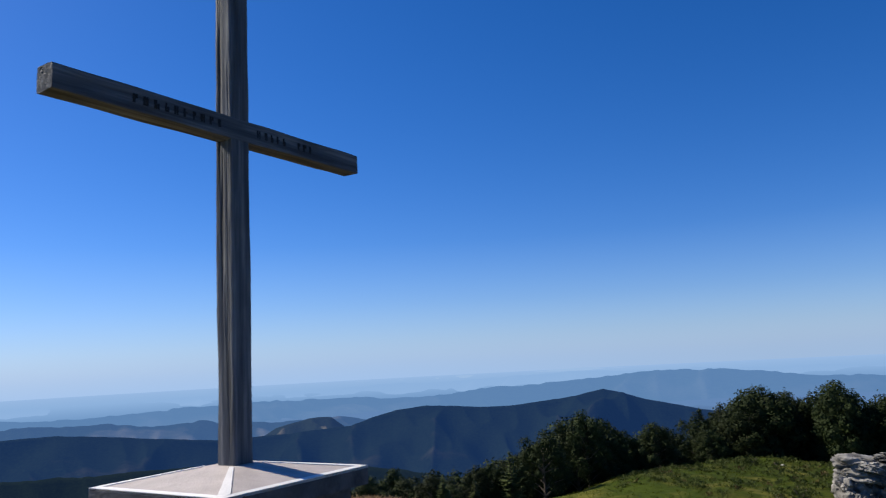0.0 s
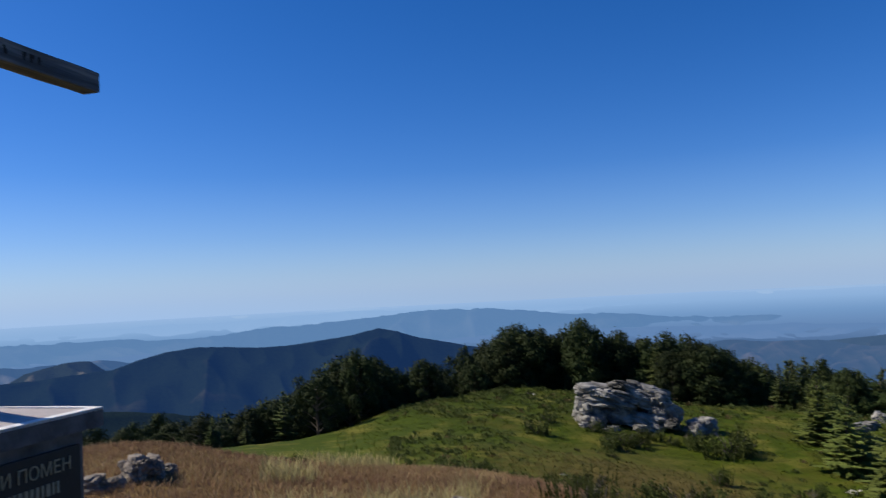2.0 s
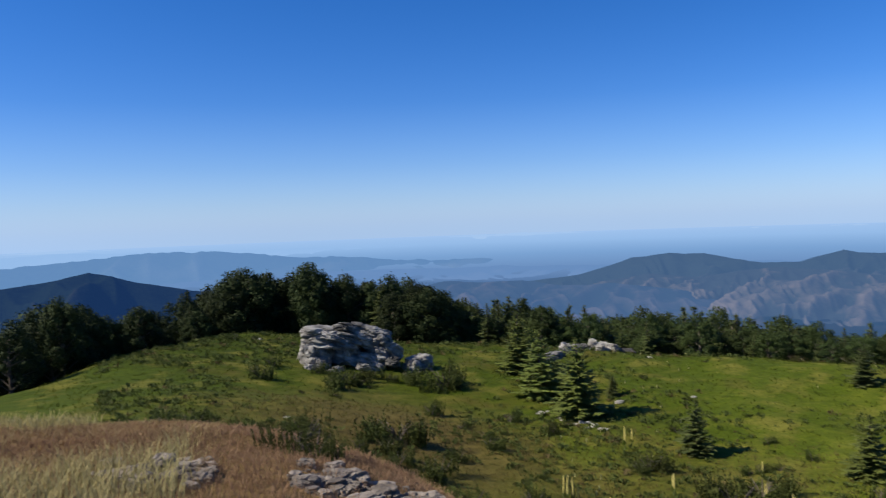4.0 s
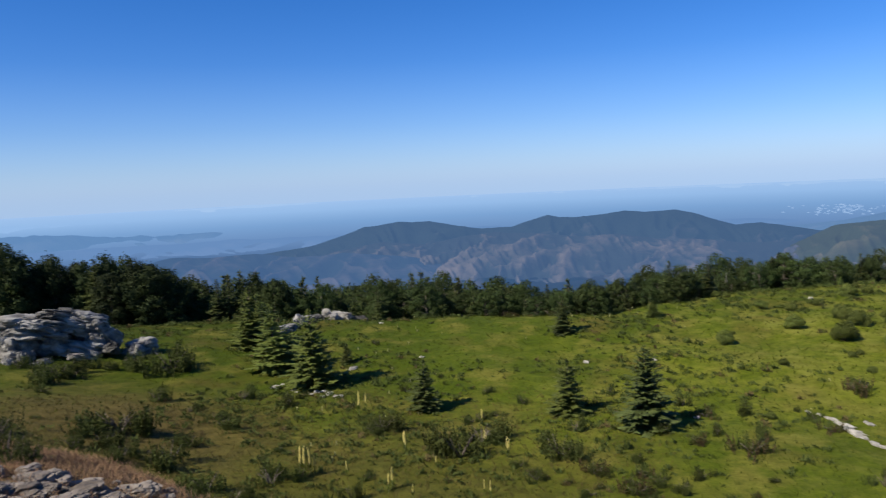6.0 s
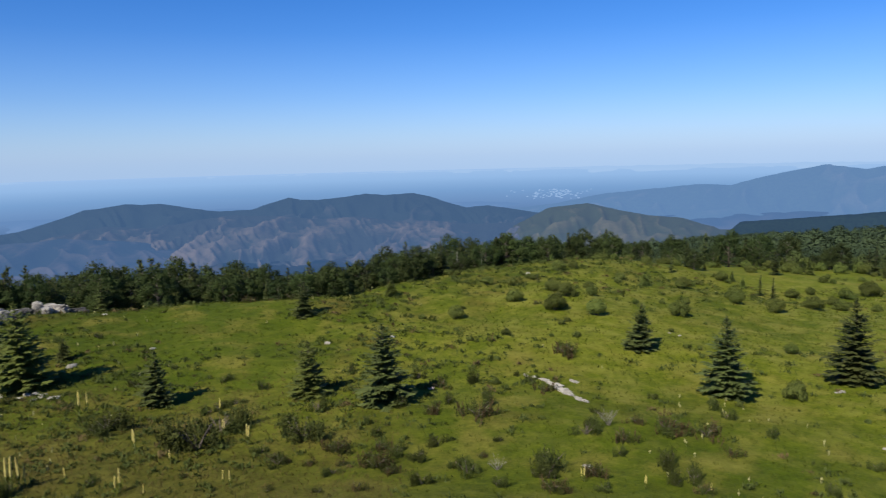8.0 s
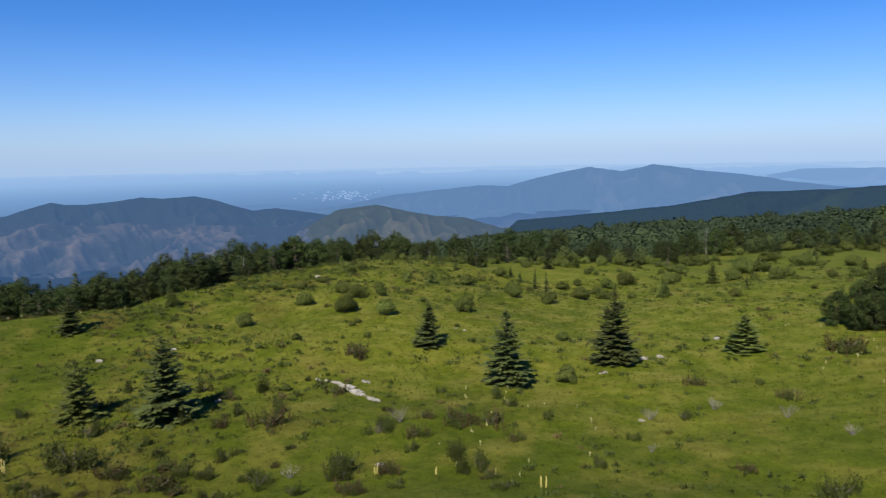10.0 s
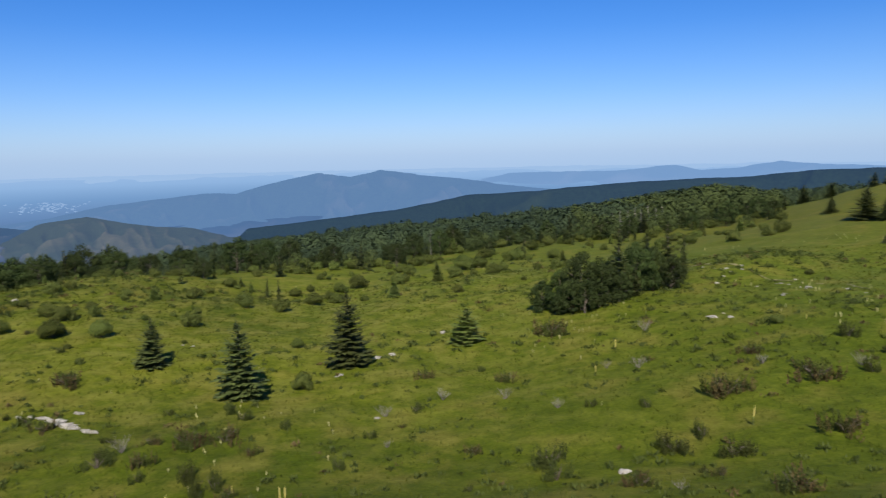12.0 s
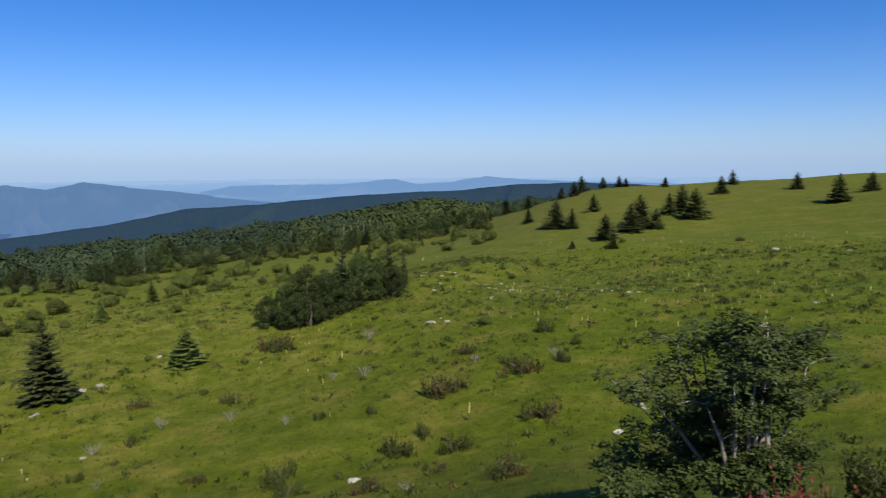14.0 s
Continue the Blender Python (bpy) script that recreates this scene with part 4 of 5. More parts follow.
MULLEINS = [(46.1, 29.1, 0.95), (46.4, 29.0, 0.99), (46.9, 29.2, 0.9), (47.2, 29.3, 0.62), (50.7, 37.5, 1.04), (51.2, 38.5, 0.76), (54.2, 31.9, 0.64), (53.2, 27.3, 0.72), (60.5, 32.3, 0.57), (62.3, 30.5, 0.74), (49.7, 28.9, 0.52), (54.3, 31.3, 0.83), (52.9, 27.0, 0.62), (53.3, 27.4, 0.59), (56.7, 29.4, 0.48), (60.3, 36.1, 0.63), (60.6, 32.3, 0.52), (62.4, 30.5, 0.67), (60.5, 26.5, 0.48), (61.0, 26.2, 0.52), (88.7, 26.1, 0.47), (93.4, 25.8, 0.43), (54.8, 26.2, 0.48), (93.3, 26.0, 0.36), (98.1, 26.3, 0.35), (101.7, 24.0, 0.56), (102.1, 24.1, 0.56), (88.5, 26.2, 0.39), (127.4, 42.5, 0.59), (126.0, 38.3, 0.48), (137.3, 29.8, 0.61), (140.4, 43.8, 0.37), (146.2, 41.6, 0.44), (149.7, 39.2, 0.54), (152.7, 39.6, 0.42), (145.8, 41.6, 0.38)]
JUNIPERS = [(58.6, 30.6, 1.49), (60.3, 32.7, 1.18), (66.5, 30.5, 1.11), (52.5, 35.0, 1.01), (75.4, 28.1, 0.55), (79.5, 26.3, 0.65), (86.0, 27.4, 0.99), (88.7, 30.9, 0.7), (78.4, 52.5, 1.14), (82.9, 56.3, 1.13), (86.1, 53.8, 1.42), (89.2, 52.2, 1.3), (95.3, 55.6, 1.29), (86.9, 57.8, 1.24), (102.9, 49.0, 0.76), (103.4, 40.5, 1.09), (82.3, 46.9, 0.51), (79.5, 45.7, 0.43), (28.7, 45.5, 1.21), (33.4, 34.4, 1.69), (23.1, 46.6, 1.08), (34.5, 49.0, 1.15), (36.9, 47.5, 1.03), (51.9, 34.2, 0.71), (39.2, 27.2, 0.98), (43.9, 28.3, 0.92), (131.9, 27.7, 0.71), (136.1, 26.8, 0.72), (138.5, 44.4, 0.61), (122.6, 27.2, 0.85)]
HEATHS = [(72.3, 27.1, 0.75), (80.3, 32.4, 0.88), (94.9, 32.3, 0.93), (97.6, 32.3, 0.78), (87.0, 43.1, 0.95), (77.1, 37.5, 0.6), (69.1, 29.0, 0.66), (85.4, 36.9, 0.59), (140.5, 21.8, 0.77), (143.2, 28.6, 0.76), (135.5, 33.4, 1.09), (141.2, 34.6, 0.96), (122.5, 47.7, 1.25), (136.8, 38.8, 0.6), (129.6, 23.2, 0.56)]
DEAD = [(109.7, 34.9, 0.78), (129.1, 39.0, 0.85), (114.2, 36.8, 0.75), (123.2, 33.7, 0.64), (119.1, 36.0, 0.74), (129.5, 45.7, 0.84), (132.6, 22.7, 0.44), (109.9, 30.5, 0.44), (137.7, 37.1, 0.57), (143.9, 36.1, 0.72), (126.8, 39.7, 0.56), (90.4, 32.1, 0.88), (81.9, 26.7, 0.66)]
STONES = [(50.3, 46.9, 0.59), (47.5, 42.3, 0.47), (48.4, 41.7, 0.59), (49.1, 40.9, 0.39), (44.4, 44.0, 0.42), (45.8, 43.3, 0.34), (76.5, 37.3, 0.24), (95.3, 49.4, 0.31), (134.3, 47.1, 0.43), (135.5, 46.8, 0.5), (138.9, 52.4, 0.4), (148.0, 51.1, 0.31), (148.7, 26.6, 0.5), (150.1, 29.3, 0.41), (109.0, 45.4, 0.42), (110.2, 46.1, 0.36), (106.2, 42.2, 0.33), (140.4, 54.8, 0.33), (134.4, 58.3, 0.35)]
SLABS = [(83.9, 39.6, 0.3), (84.6, 39.3, 0.22), (85.4, 38.8, 0.55), (86.1, 38.1, 0.75), (86.7, 37.3, 0.85), (87.1, 36.8, 0.6), (87.6, 38.9, 0.4), (88.0, 36.1, 0.5), (88.5, 35.8, 0.35), (86.4, 37.4, 0.3)]

OPEN_FIRS = (1, 3, 4, 5)
for k, (h, r, s) in enumerate(FIRS):
    plant("fir_tree", "dark green young fir with tiered branches in the meadow" if s > 2 else "small dark green fir in the meadow", "tree", "firs in the meadow", (OPEN_KINDS if k in OPEN_FIRS else FIR_KINDS)[k % 2 if k in OPEN_FIRS else k % 4], stand(h, r, 0.05), (s * 1.02,) * 3)
for k, (h, r, s) in enumerate(YOUNG_FIRS):
    plant("fir_sapling", "bushy light green fir sapling in the grass", "tree", "fir saplings", YOUNG_KINDS[k % 2], stand(h, r, 0.05), (s * 1.2, s * 1.2, s))
for k, (h, r, s) in enumerate(HILL_FIRS):
    plant("fir_tree", "dark conical fir on the grassy hillside", "tree", "firs on the hillside", FIR_KINDS[(k + 1) % 4], stand(h, r, 0.1), tuple(s * v * (1.5 if r > 150 else 1.0) for v in (1.42, 1.42, 1.0)))
g = rnd(63)
for k, (h, r, s) in enumerate(GROVE):
    spire = k in (4, 7, 8, 11)
    m = stand(h, r, 0.1, None, g)
    if spire:
        plant("grove_fir", "dark narrow fir among the trees of a small grove", "tree", "trees of the grove", SLIM_KINDS[k % 2], m, (s * 1.25, s * 1.25, s * (1.6 if k in (7, 8) else 1.3)))
    else:
        w = s * g.uniform(0.8, 1.0)
        plant("grove_tree", "dense dark green tree of a small grove", "tree", "trees of the grove", (TREE_KINDS if s > 3 else GROVE_KINDS)[k % 2], m, (w, w, s * g.uniform(1.05, 1.2)))
for k in range(22):
    h, r, s = GROVE[k % 12]
    s = min(s, 3.2) * g.uniform(0.4, 0.8)
    spire = k % 5 == 0
    kinds = SLIM_KINDS if spire else GROVE_KINDS if k % 2 else TREE_KINDS
    plant("grove_fir" if spire else "grove_tree", "small fir at the edge of a grove" if spire else "low leafy tree filling a small grove", "tree", "trees of the grove", kinds[k % 2], stand(h + g.uniform(-0.9, 0.9), r + g.uniform(-1.8, 2.2), 0.1, None, g), (s * (1.3 if spire else 1.0), s * (1.3 if spire else 1.0), s * 1.15))

MULLEIN = mullein_parts(3)
for h, r, s in MULLEINS:
    plant("mullein", "tall yellow mullein flower spike in the grass", "flower", "mulleins", MULLEIN, stand(h, r, 0.02), (s * 0.82, s * 0.82, s * 1.3))

NEAR_JUNIPER = (juniper_mesh(57, SHRUB_LEAF, "foliage", 64, 0.6, 54, 0.075, 0.011), twig_mesh(57))
JUNIPER_KINDS = [(juniper_mesh(s, SHRUB_LEAF), twig_mesh(s)) for s in (51, 52, 53)]
HEATH_KINDS = [(juniper_mesh(s, RUST_LEAF, "foliage", 34), juniper_mesh(s + 4, SHRUB_LEAF, "green_foliage", 52), twig_mesh(s)) for s in (61, 62)]
DEAD_KINDS = [(dead_mesh(s),) for s in (71, 72, 73)]
for k, (h, r, s) in enumerate(JUNIPERS):
    if h > 75 and r > 38:
        plant("leafy_shrub", "rounded green leafy shrub in the meadow", "shrub", "leafy shrubs", SHRUB_KINDS[k % 3], stand(h, r, 0.05), (s * 0.95, s * 0.95, s))
        continue
    plant("juniper", "low dark green juniper shrub in the grass", "shrub", "junipers", JUNIPER_KINDS[k % 3], stand(h, r, 0.05), (s * 1.1, s * 1.1, s))
for k, (h, r, s) in enumerate(HEATHS):
    plant("heath_shrub", "rusty brown half-dry shrub in the grass", "shrub", "rusty shrubs", HEATH_KINDS[k % 2], stand(h, r, 0.05), (s * 1.2, s * 1.2, s))
for k, (h, r, s) in enumerate(DEAD):
    plant("dead_shrub", "bare pale grey dead shrub in the grass", "shrub", "dead shrubs", DEAD_KINDS[k % 3], stand(h, r, 0.02), (s * 0.68, s * 0.75, s * 0.82))
STONE_KINDS = [rock_mesh(s, 3, 0.04, 0.6, PALE_STONE, "stone") for s in (1, 2, 3)]
g = rnd(19)
for k, (h, r, s) in enumerate(STONES):
    for n in range(1 + k % 3):
        x, y, z = spot(h + n * g.uniform(-0.9, 0.9), r + n * g.uniform(-0.7, 0.7))
        q = s * g.uniform(0.45, 0.8) / (1 + 0.5 * n)
        ob = new("stone", STONE_KINDS[(k + n) % 3])
        ob.matrix_basis = pose(x, y, z + q * 0.08, 0, 0, g.uniform(0, 360)) @ Matrix.Diagonal((q, q * 0.65, q * 0.4, 1))
        tagged(ob, "pale weathered limestone lying in the grass", "stone", "loose stones")

for k, (h, r, q) in enumerate(SLABS):
    x, y, z = spot(h, r)
    ob = new("stone_slab", STONE_KINDS[k % 3])
    ob.matrix_basis = pose(x, y, z + 0.02, 0, 4, 42 + g.uniform(-14, 14)) @ Matrix.Diagonal((q * 0.8, q * 0.3, 0.1, 1))
    tagged(ob, "flat pale limestone slab showing through the grass", "stone", "slabs in the grass")


def boulder(name, label, category, heading, r, size, turn, me, lift=0.2, group=""):
    x, y, z = spot(heading, r)
    ob = new(name, me)
    ob.matrix_basis = pose(x, y, z + size[2] * lift, 0, 0, turn) @ Matrix.Diagonal((*size, 1))
    return tagged(ob, label, category, group)


# ---- limestone ----
def crag_mesh(seed, name="block", dip=0.5, material=None):
    """A broken block of bedded limestone, about 2 m across before scaling."""
    bm = bmesh.new()
    bmesh.ops.create_icosphere(bm, subdivisions=5, radius=1.0)
    o = Vector((seed * 5.3, seed * 2.9, seed * 1.7))
    for v in bm.verts:
        p = v.co.copy()
        p = p / (abs(p.x) ** 3.6 + abs(p.y) ** 3.6 + abs(p.z) ** 3.6) ** (1 / 3.6)
        warp = noise.noise_vector(p * 1.4 + o) * 0.35
        d = 0.0
        for size, deep, gap in ((0.62, 0.36, 0.15), (1.45, 0.15, 0.12), (3.6, 0.035, 0.035)):
            q = Vector((p.x * 0.9, p.y * 0.9, p.z * 1.25 + p.x * dip)) * size + warp + o
            far, at = noise.voronoi(q)
            lift = math.sin(at[0].x * 91.7 + at[0].y * 47.3 + at[0].z * 33.1) * 0.5
            d += deep * lift - gap * max(0.0, 1 - (far[1] - far[0]) / 0.16)
        d += 0.02 * noise.fractal(p * 9 + o, 0.8, 2.0, 3)
        v.co = p * (0.9 + d)
        v.co.z = max(v.co.z, -0.8)
    me = bpy.data.meshes.new(name)
    bm.to_mesh(me)
    bm.free()
    me.materials.append(material or LIMESTONE)
    return me


def outcrop():
    """Big outcrop of tilted, cracked blocks with an overhanging ledge."""
    x, y, z = spot(29.9, OUTCROP_R)
    e = new("rock_outcrop")
    e.matrix_basis = pose(x, y, z - 0.25, 0, 0, -30)
    tagged(e, "large grey limestone outcrop with tilted layers and cracks", "rock")
    kinds = [crag_mesh(s) for s in (3, 8, 12, 17)]
    # place, half sizes, dip to the side, turn
    blocks = (
        (-0.4, 1.7, 1.2, 2.3, 0.7, 1.3, 4, 6), (-2.5, -1.2, 0.25, 0.8, 0.7, 0.85, -3, 30), (-1.4, -1.7, 0.0, 0.6, 0.5, 0.5, 5, 75),
        (-1.35, 0.5, 2.35, 2.05, 1.5, 0.8, 9, 4), (-2.45, 0.1, 1.05, 1.0, 1.2, 1.15, -4, 24), (-0.6, 0.9, 1.2, 1.6, 1.2, 1.1, 6, -10),
        (1.0, 0.8, 2.2, 1.75, 1.4, 0.85, 15, 8), (2.35, 0.7, 1.25, 1.3, 1.2, 0.95, 30, 15), (1.5, 0.1, 0.5, 1.2, 0.8, 0.6, 18, -14),
        (-1.9, -0.8, 0.55, 0.65, 0.55, 0.85, 3, 35), (-2.95, -0.2, 1.85, 0.5, 0.75, 0.6, -12, 12), (-0.55, -0.35, 1.65, 0.32, 0.34, 0.42, 2, 50),
        (0.95, -1.1, 0.4, 0.6, 0.4, 0.26, 12, 22), (-0.9, -1.0, 0.3, 0.7, 0.4, 0.4, 6, 70), (0.0, 0.4, 2.95, 1.35, 0.9, 0.34, 10, 40),
        (-1.6, -0.5, 2.75, 1.0, 0.7, 0.3, 12, -20), (2.9, -0.4, 0.5, 0.5, 0.5, 0.4, 20, 60))
    for k, (a, b, c, sx, sy, sz, tip, turn) in enumerate(blocks):
        part("block", kinds[k % 4], None, e).matrix_basis = pose(a, b, c, 0, tip, turn) @ Matrix.Diagonal((sx, sy, sz, 1))


OUTCROP_R = 52.0

outcrop()
LEDGE_KINDS = [crag_mesh(s, "rock") for s in (14, 15, 16)]
boulder("rock", "low pale limestone block beside the outcrop", "rock", 35.0, 52.6, (1.3, 0.8, 0.75), 10, LEDGE_KINDS[0], 0.3)
for k, (h, r, a, b, c) in enumerate(((45.4, 58.5, 0.9, 0.5, 0.4), (46.4, 61.0, 0.7, 0.5, 0.5), (48.4, 63.0, 0.5, 0.4, 0.7), (49.4, 63.6, 1.2, 0.55, 0.5), (50.6, 64.0, 1.0, 0.5, 0.3), (47.4, 62.0, 0.9, 0.5, 0.4), (45.9, 59.5, 0.5, 0.4, 0.3), (48.9, 62.5, 0.6, 0.4, 0.4), (51.2, 64.0, 0.6, 0.4, 0.25))):
    boulder("rock", "pale limestone block of a low rocky knoll", "rock", h, r, (a, b, c), 31 * k, LEDGE_KINDS[k % 3], 0.35, "rocks of the knoll")
SUMMIT_KINDS = [crag_mesh(s, "rock", 0.4, SUMMIT_STONE) for s in (17, 18, 19)]
SUMMIT_ROCKS = ((31.1, 7.8, 0.36, 0.22, 0.17), (29.0, 7.4, 0.24, 0.2, 0.1), (34.1, 7.5, 0.36, 0.26, 0.16), (36.6, 7.8, 0.32, 0.22, 0.14), (32.4, 7.0, 0.36, 0.24, 0.12), (17.6, 7.8, 0.36, 0.22, 0.22), (19.0, 7.6, 0.3, 0.2, 0.16), (15.4, 7.5, 0.3, 0.22, 0.15), (16.4, 7.3, 0.24, 0.2, 0.1), (20.4, 7.3, 0.26, 0.2, 0.11), (-5.2, 9.3, 0.48, 0.36, 0.36), (-8.0, 8.9, 0.3, 0.24, 0.22), (-6.9, 9.0, 0.2, 0.16, 0.16), (-3.6, 9.6, 0.26, 0.2, 0.16), (1.2, 26.0, 0.9, 0.6, 0.5))
for k, (h, r, a, b, c) in enumerate(SUMMIT_ROCKS):
    boulder("rock", "rough brownish limestone rock in the dry grass", "rock", h, r, (a * 0.55, b * 0.58, c * 0.62), 47 * k, SUMMIT_KINDS[k % 3], 0.25, "rocks of the summit")

g = rnd(29)
for k in range(170):
    q = 0.03 + 0.11 * g.random() ** 2
    boulder("stone", "small rough brownish limestone rubble on dry ground", "stone", g.uniform(13.5, 21.5) if k % 3 == 0 else g.uniform(27, 42), g.uniform(6.9, 8.4), (q, q * 0.75, q * 0.55), g.uniform(0, 360), SUMMIT_KINDS[k % 3], 0.25, "rubble of the summit")

# ---- shrubs on and beside the summit ----
SUMMIT_JUNIPERS = ((29.6, 46.6, 1.25), (30.6, 47.0, 0.9), (26.9, 9.6, 0.62), (28.2, 9.3, 0.5), (29.4, 9.2, 0.36), (40.2, 8.4, 0.3), (17.0, 28.5, 1.3), (20.0, 27.5, 1.1), (14.4, 27.5, 1.0), (11.6, 26.5, 1.0), (8.0, 25.0, 0.9), (22.4, 29.0, 0.8), (-1.0, 24.5, 0.7), (5.2, 13.2, 0.25), (36.5, 30.0, 1.2), (34.6, 35.0, 1.2), (24.5, 31.0, 0.8), (26.0, 33.0, 0.7), (30.5, 31.0, 0.7), (32.4, 32.0, 0.9), (33.4, 30.0, 0.8), (38.0, 33.0, 0.7), (13.0, 29.9, 0.9), (18.4, 31.0, 0.9), (10.0, 27.0, 0.7), (40.5, 36.0, 0.8), (24.0, 50.1, 0.88), (27.3, 49.3, 0.79), (31.5, 49.6, 0.79), (37.1, 48.0, 1.88), (38.0, 48.3, 1.09), (30.2, 48.4, 0.99), (33.0, 48.9, 0.69), (36.0, 41.0, 0.9), (42.0, 41.5, 0.8))
for k, (h, r, s) in enumerate(SUMMIT_JUNIPERS):
    plant("juniper", "dark green juniper shrub beside dry grass", "shrub", "junipers", NEAR_JUNIPER if r < 15 else JUNIPER_KINDS[k % 3], stand(h, r, 0.05), (s, s, s))


def near_bush():
    """Leafy beech bush with many pale stems."""
    g = rnd(91)
    at = spot(157.6, 11.5)
    e = new("beech_bush")
    e.matrix_basis = pose(at[0], at[1], at[2] - 0.05, 0, 0, 0) @ Matrix.Diagonal((1.26, 1.26, 1.1, 1))
    tagged(e, "leafy dark green beech bush with pale bare stems", "bush")
    tips = []
    for k in range(17):
        a = g.uniform(0, 6.283)
        lean = g.uniform(0.1, 1.0)
        h = g.uniform(1.75, 2.75) * (1 - 0.3 * lean)
        p0 = Vector((math.cos(a) * 0.15, math.sin(a) * 0.15, -0.05))
        p3 = Vector((math.cos(a) * lean * 1.3, math.sin(a) * lean * 1.3, h))
        p1 = p0.lerp(p3, 0.35) + Vector((g.uniform(-0.1, 0.1), g.uniform(-0.1, 0.1), 0.12))
        p2 = p0.lerp(p3, 0.7) + Vector((g.uniform(-0.08, 0.08), g.uniform(-0.08, 0.08), 0.08))
        s = Soup()
        s.add(*tube([p0, p1, p2, p3], [0.034, 0.027, 0.018, 0.005], 6))
        for q, n in ((p1, 3), (p2, 4), (p3, 3)):
            for _ in range(n):
                b = g.uniform(0, 6.283)
                t = q + Vector((math.cos(b), math.sin(b), g.uniform(-0.1, 0.7))) * g.uniform(0.25, 0.5)
                s.add(*tube([q, q.lerp(t, 0.5) + Vector((0, 0, 0.04)), t], [0.008, 0.006, 0.002], 4))
                tips += [t, q.lerp(t, 0.6)]
        part("stem", s.mesh("stem", PALE_BARK, True), None, e)
    for a, r, z in [(g.uniform(0, 6.283), g.uniform(0.3, 1.2), g.uniform(0.1, 0.85)) for _ in range(90)]:
        tips.append(Vector((0.5 + math.cos(a) * r, 0.27 + math.sin(a) * r, z)))
    s = Soup()
    for c in tips:
        # flat sprays of leaves, one above another
        tilt = Vector((g.gauss(0, 0.3), g.gauss(0, 0.3), 1)).normalized()
        reach = g.uniform(0.1, 0.2)
        for _ in range(int(g.uniform(70, 120))):
            d = Vector((g.gauss(0, 1), g.gauss(0, 1), g.gauss(0, 0.2)))
            d = (d - tilt * d.dot(tilt)).normalized()
            p = c + d * reach * math.sqrt(g.random()) + tilt * g.gauss(0, 0.035)
            if p.z < 0.02:
                continue
            d = (d + Vector((g.gauss(0, 0.5), g.gauss(0, 0.5), g.gauss(-0.15, 0.25)))).normalized()
            w = d.cross(tilt + Vector((g.gauss(0, 0.3), g.gauss(0, 0.3), 0))).normalized()
            k = g.uniform(0.027, 0.045)
            s.leaf(p, d * k * 1.5, w * k * 0.48)
    part("foliage", s.mesh("foliage", BUSH_LEAF), None, e)
    for h, r, z in ((160.6, 8.7, 0.92), (161.6, 8.8, 0.8)):
        plant("red_shrub", "small shrub with rusty red leaves", "shrub", "red shrubs", (juniper_mesh(95, RED_LEAF, "foliage", 60, 0.45), twig_mesh(5)), stand(h, r, 0.03), (z * 0.75, z * 0.75, z))
    for k, (h, r, z) in enumerate(((166.5, 12.5, 0.7), (168.0, 11.5, 0.6), (150.0, 12.5, 0.3))):
        plant("juniper", "dark green shrub beside the beech bush", "shrub", "junipers", JUNIPER_KINDS[k % 3], stand(h, r, 0.05), (z * 1.3, z * 1.3, z))


near_bush()

# ---- forest ----
TOPS_AT = [-12, -4.5, 2, 5.3, 7.4, 10.4, 12, 13.8, 17.2, 20, 22, 26.5, 29.4, 31.9, 35, 37, 37.7, 40, 44, 46.6, 52, 59, 63.5, 69, 72.5, 77, 80.5, 88, 101, 112]
TOPS_EL = [-8.4, -7.7, -7.5, -6.2, -5.2, -4.1, -5.7, -4.9, -5.1, -3.5, -3.1, -2.8, -3.4, -3.9, -4.4, -5.1, -6.2, -5.8, -6.3, -6.9, -6.9, -7.1, -7.9, -8.0, -7.1, -6.3, -5.8, -5.9, -7.2, -6.6]
g = rnd(77)


def forest():
    for k in range(520):
        h = -11 + 101 * ((k * 0.618034) % 1.0) if k < 440 else 32 + 22 * ((k * 0.618034) % 1.0)
        crest = float(np.interp(h, HEADS, CREST))
        r = crest + g.uniform(-1, 1) + (g.random() ** 1.5) * 28
        x, y, z = spot(h, r)
        lower = g.random()
        el = float(np.interp(h, TOPS_AT, TOPS_EL)) - (lower ** 1.9 * (2.9 if h < 40 else 2.3)) + (0.35 if lower < 0.12 else 0.0)
        tall = min(max(EYE + r * math.tan(radians(el)) - z, 2.0), 11)
        conifer = g.random() < (0.1 if h < 38 else 0.4)
        kinds = SLIM_KINDS if conifer else SHADED_KINDS if h < 37.5 else TREE_KINDS
        w = tall * g.uniform(1.0, 1.3) if conifer or tall < 4 else tall * g.uniform(0.62, 0.95)
        plant("forest_fir" if conifer else "forest_tree", "dark slender fir at the forest edge" if conifer else "dark leafy beech at the forest edge", "tree", "trees of the forest edge", kinds[k % len(kinds)], stand(h, r, 0.15, None, g), (w, w, tall))


forest()


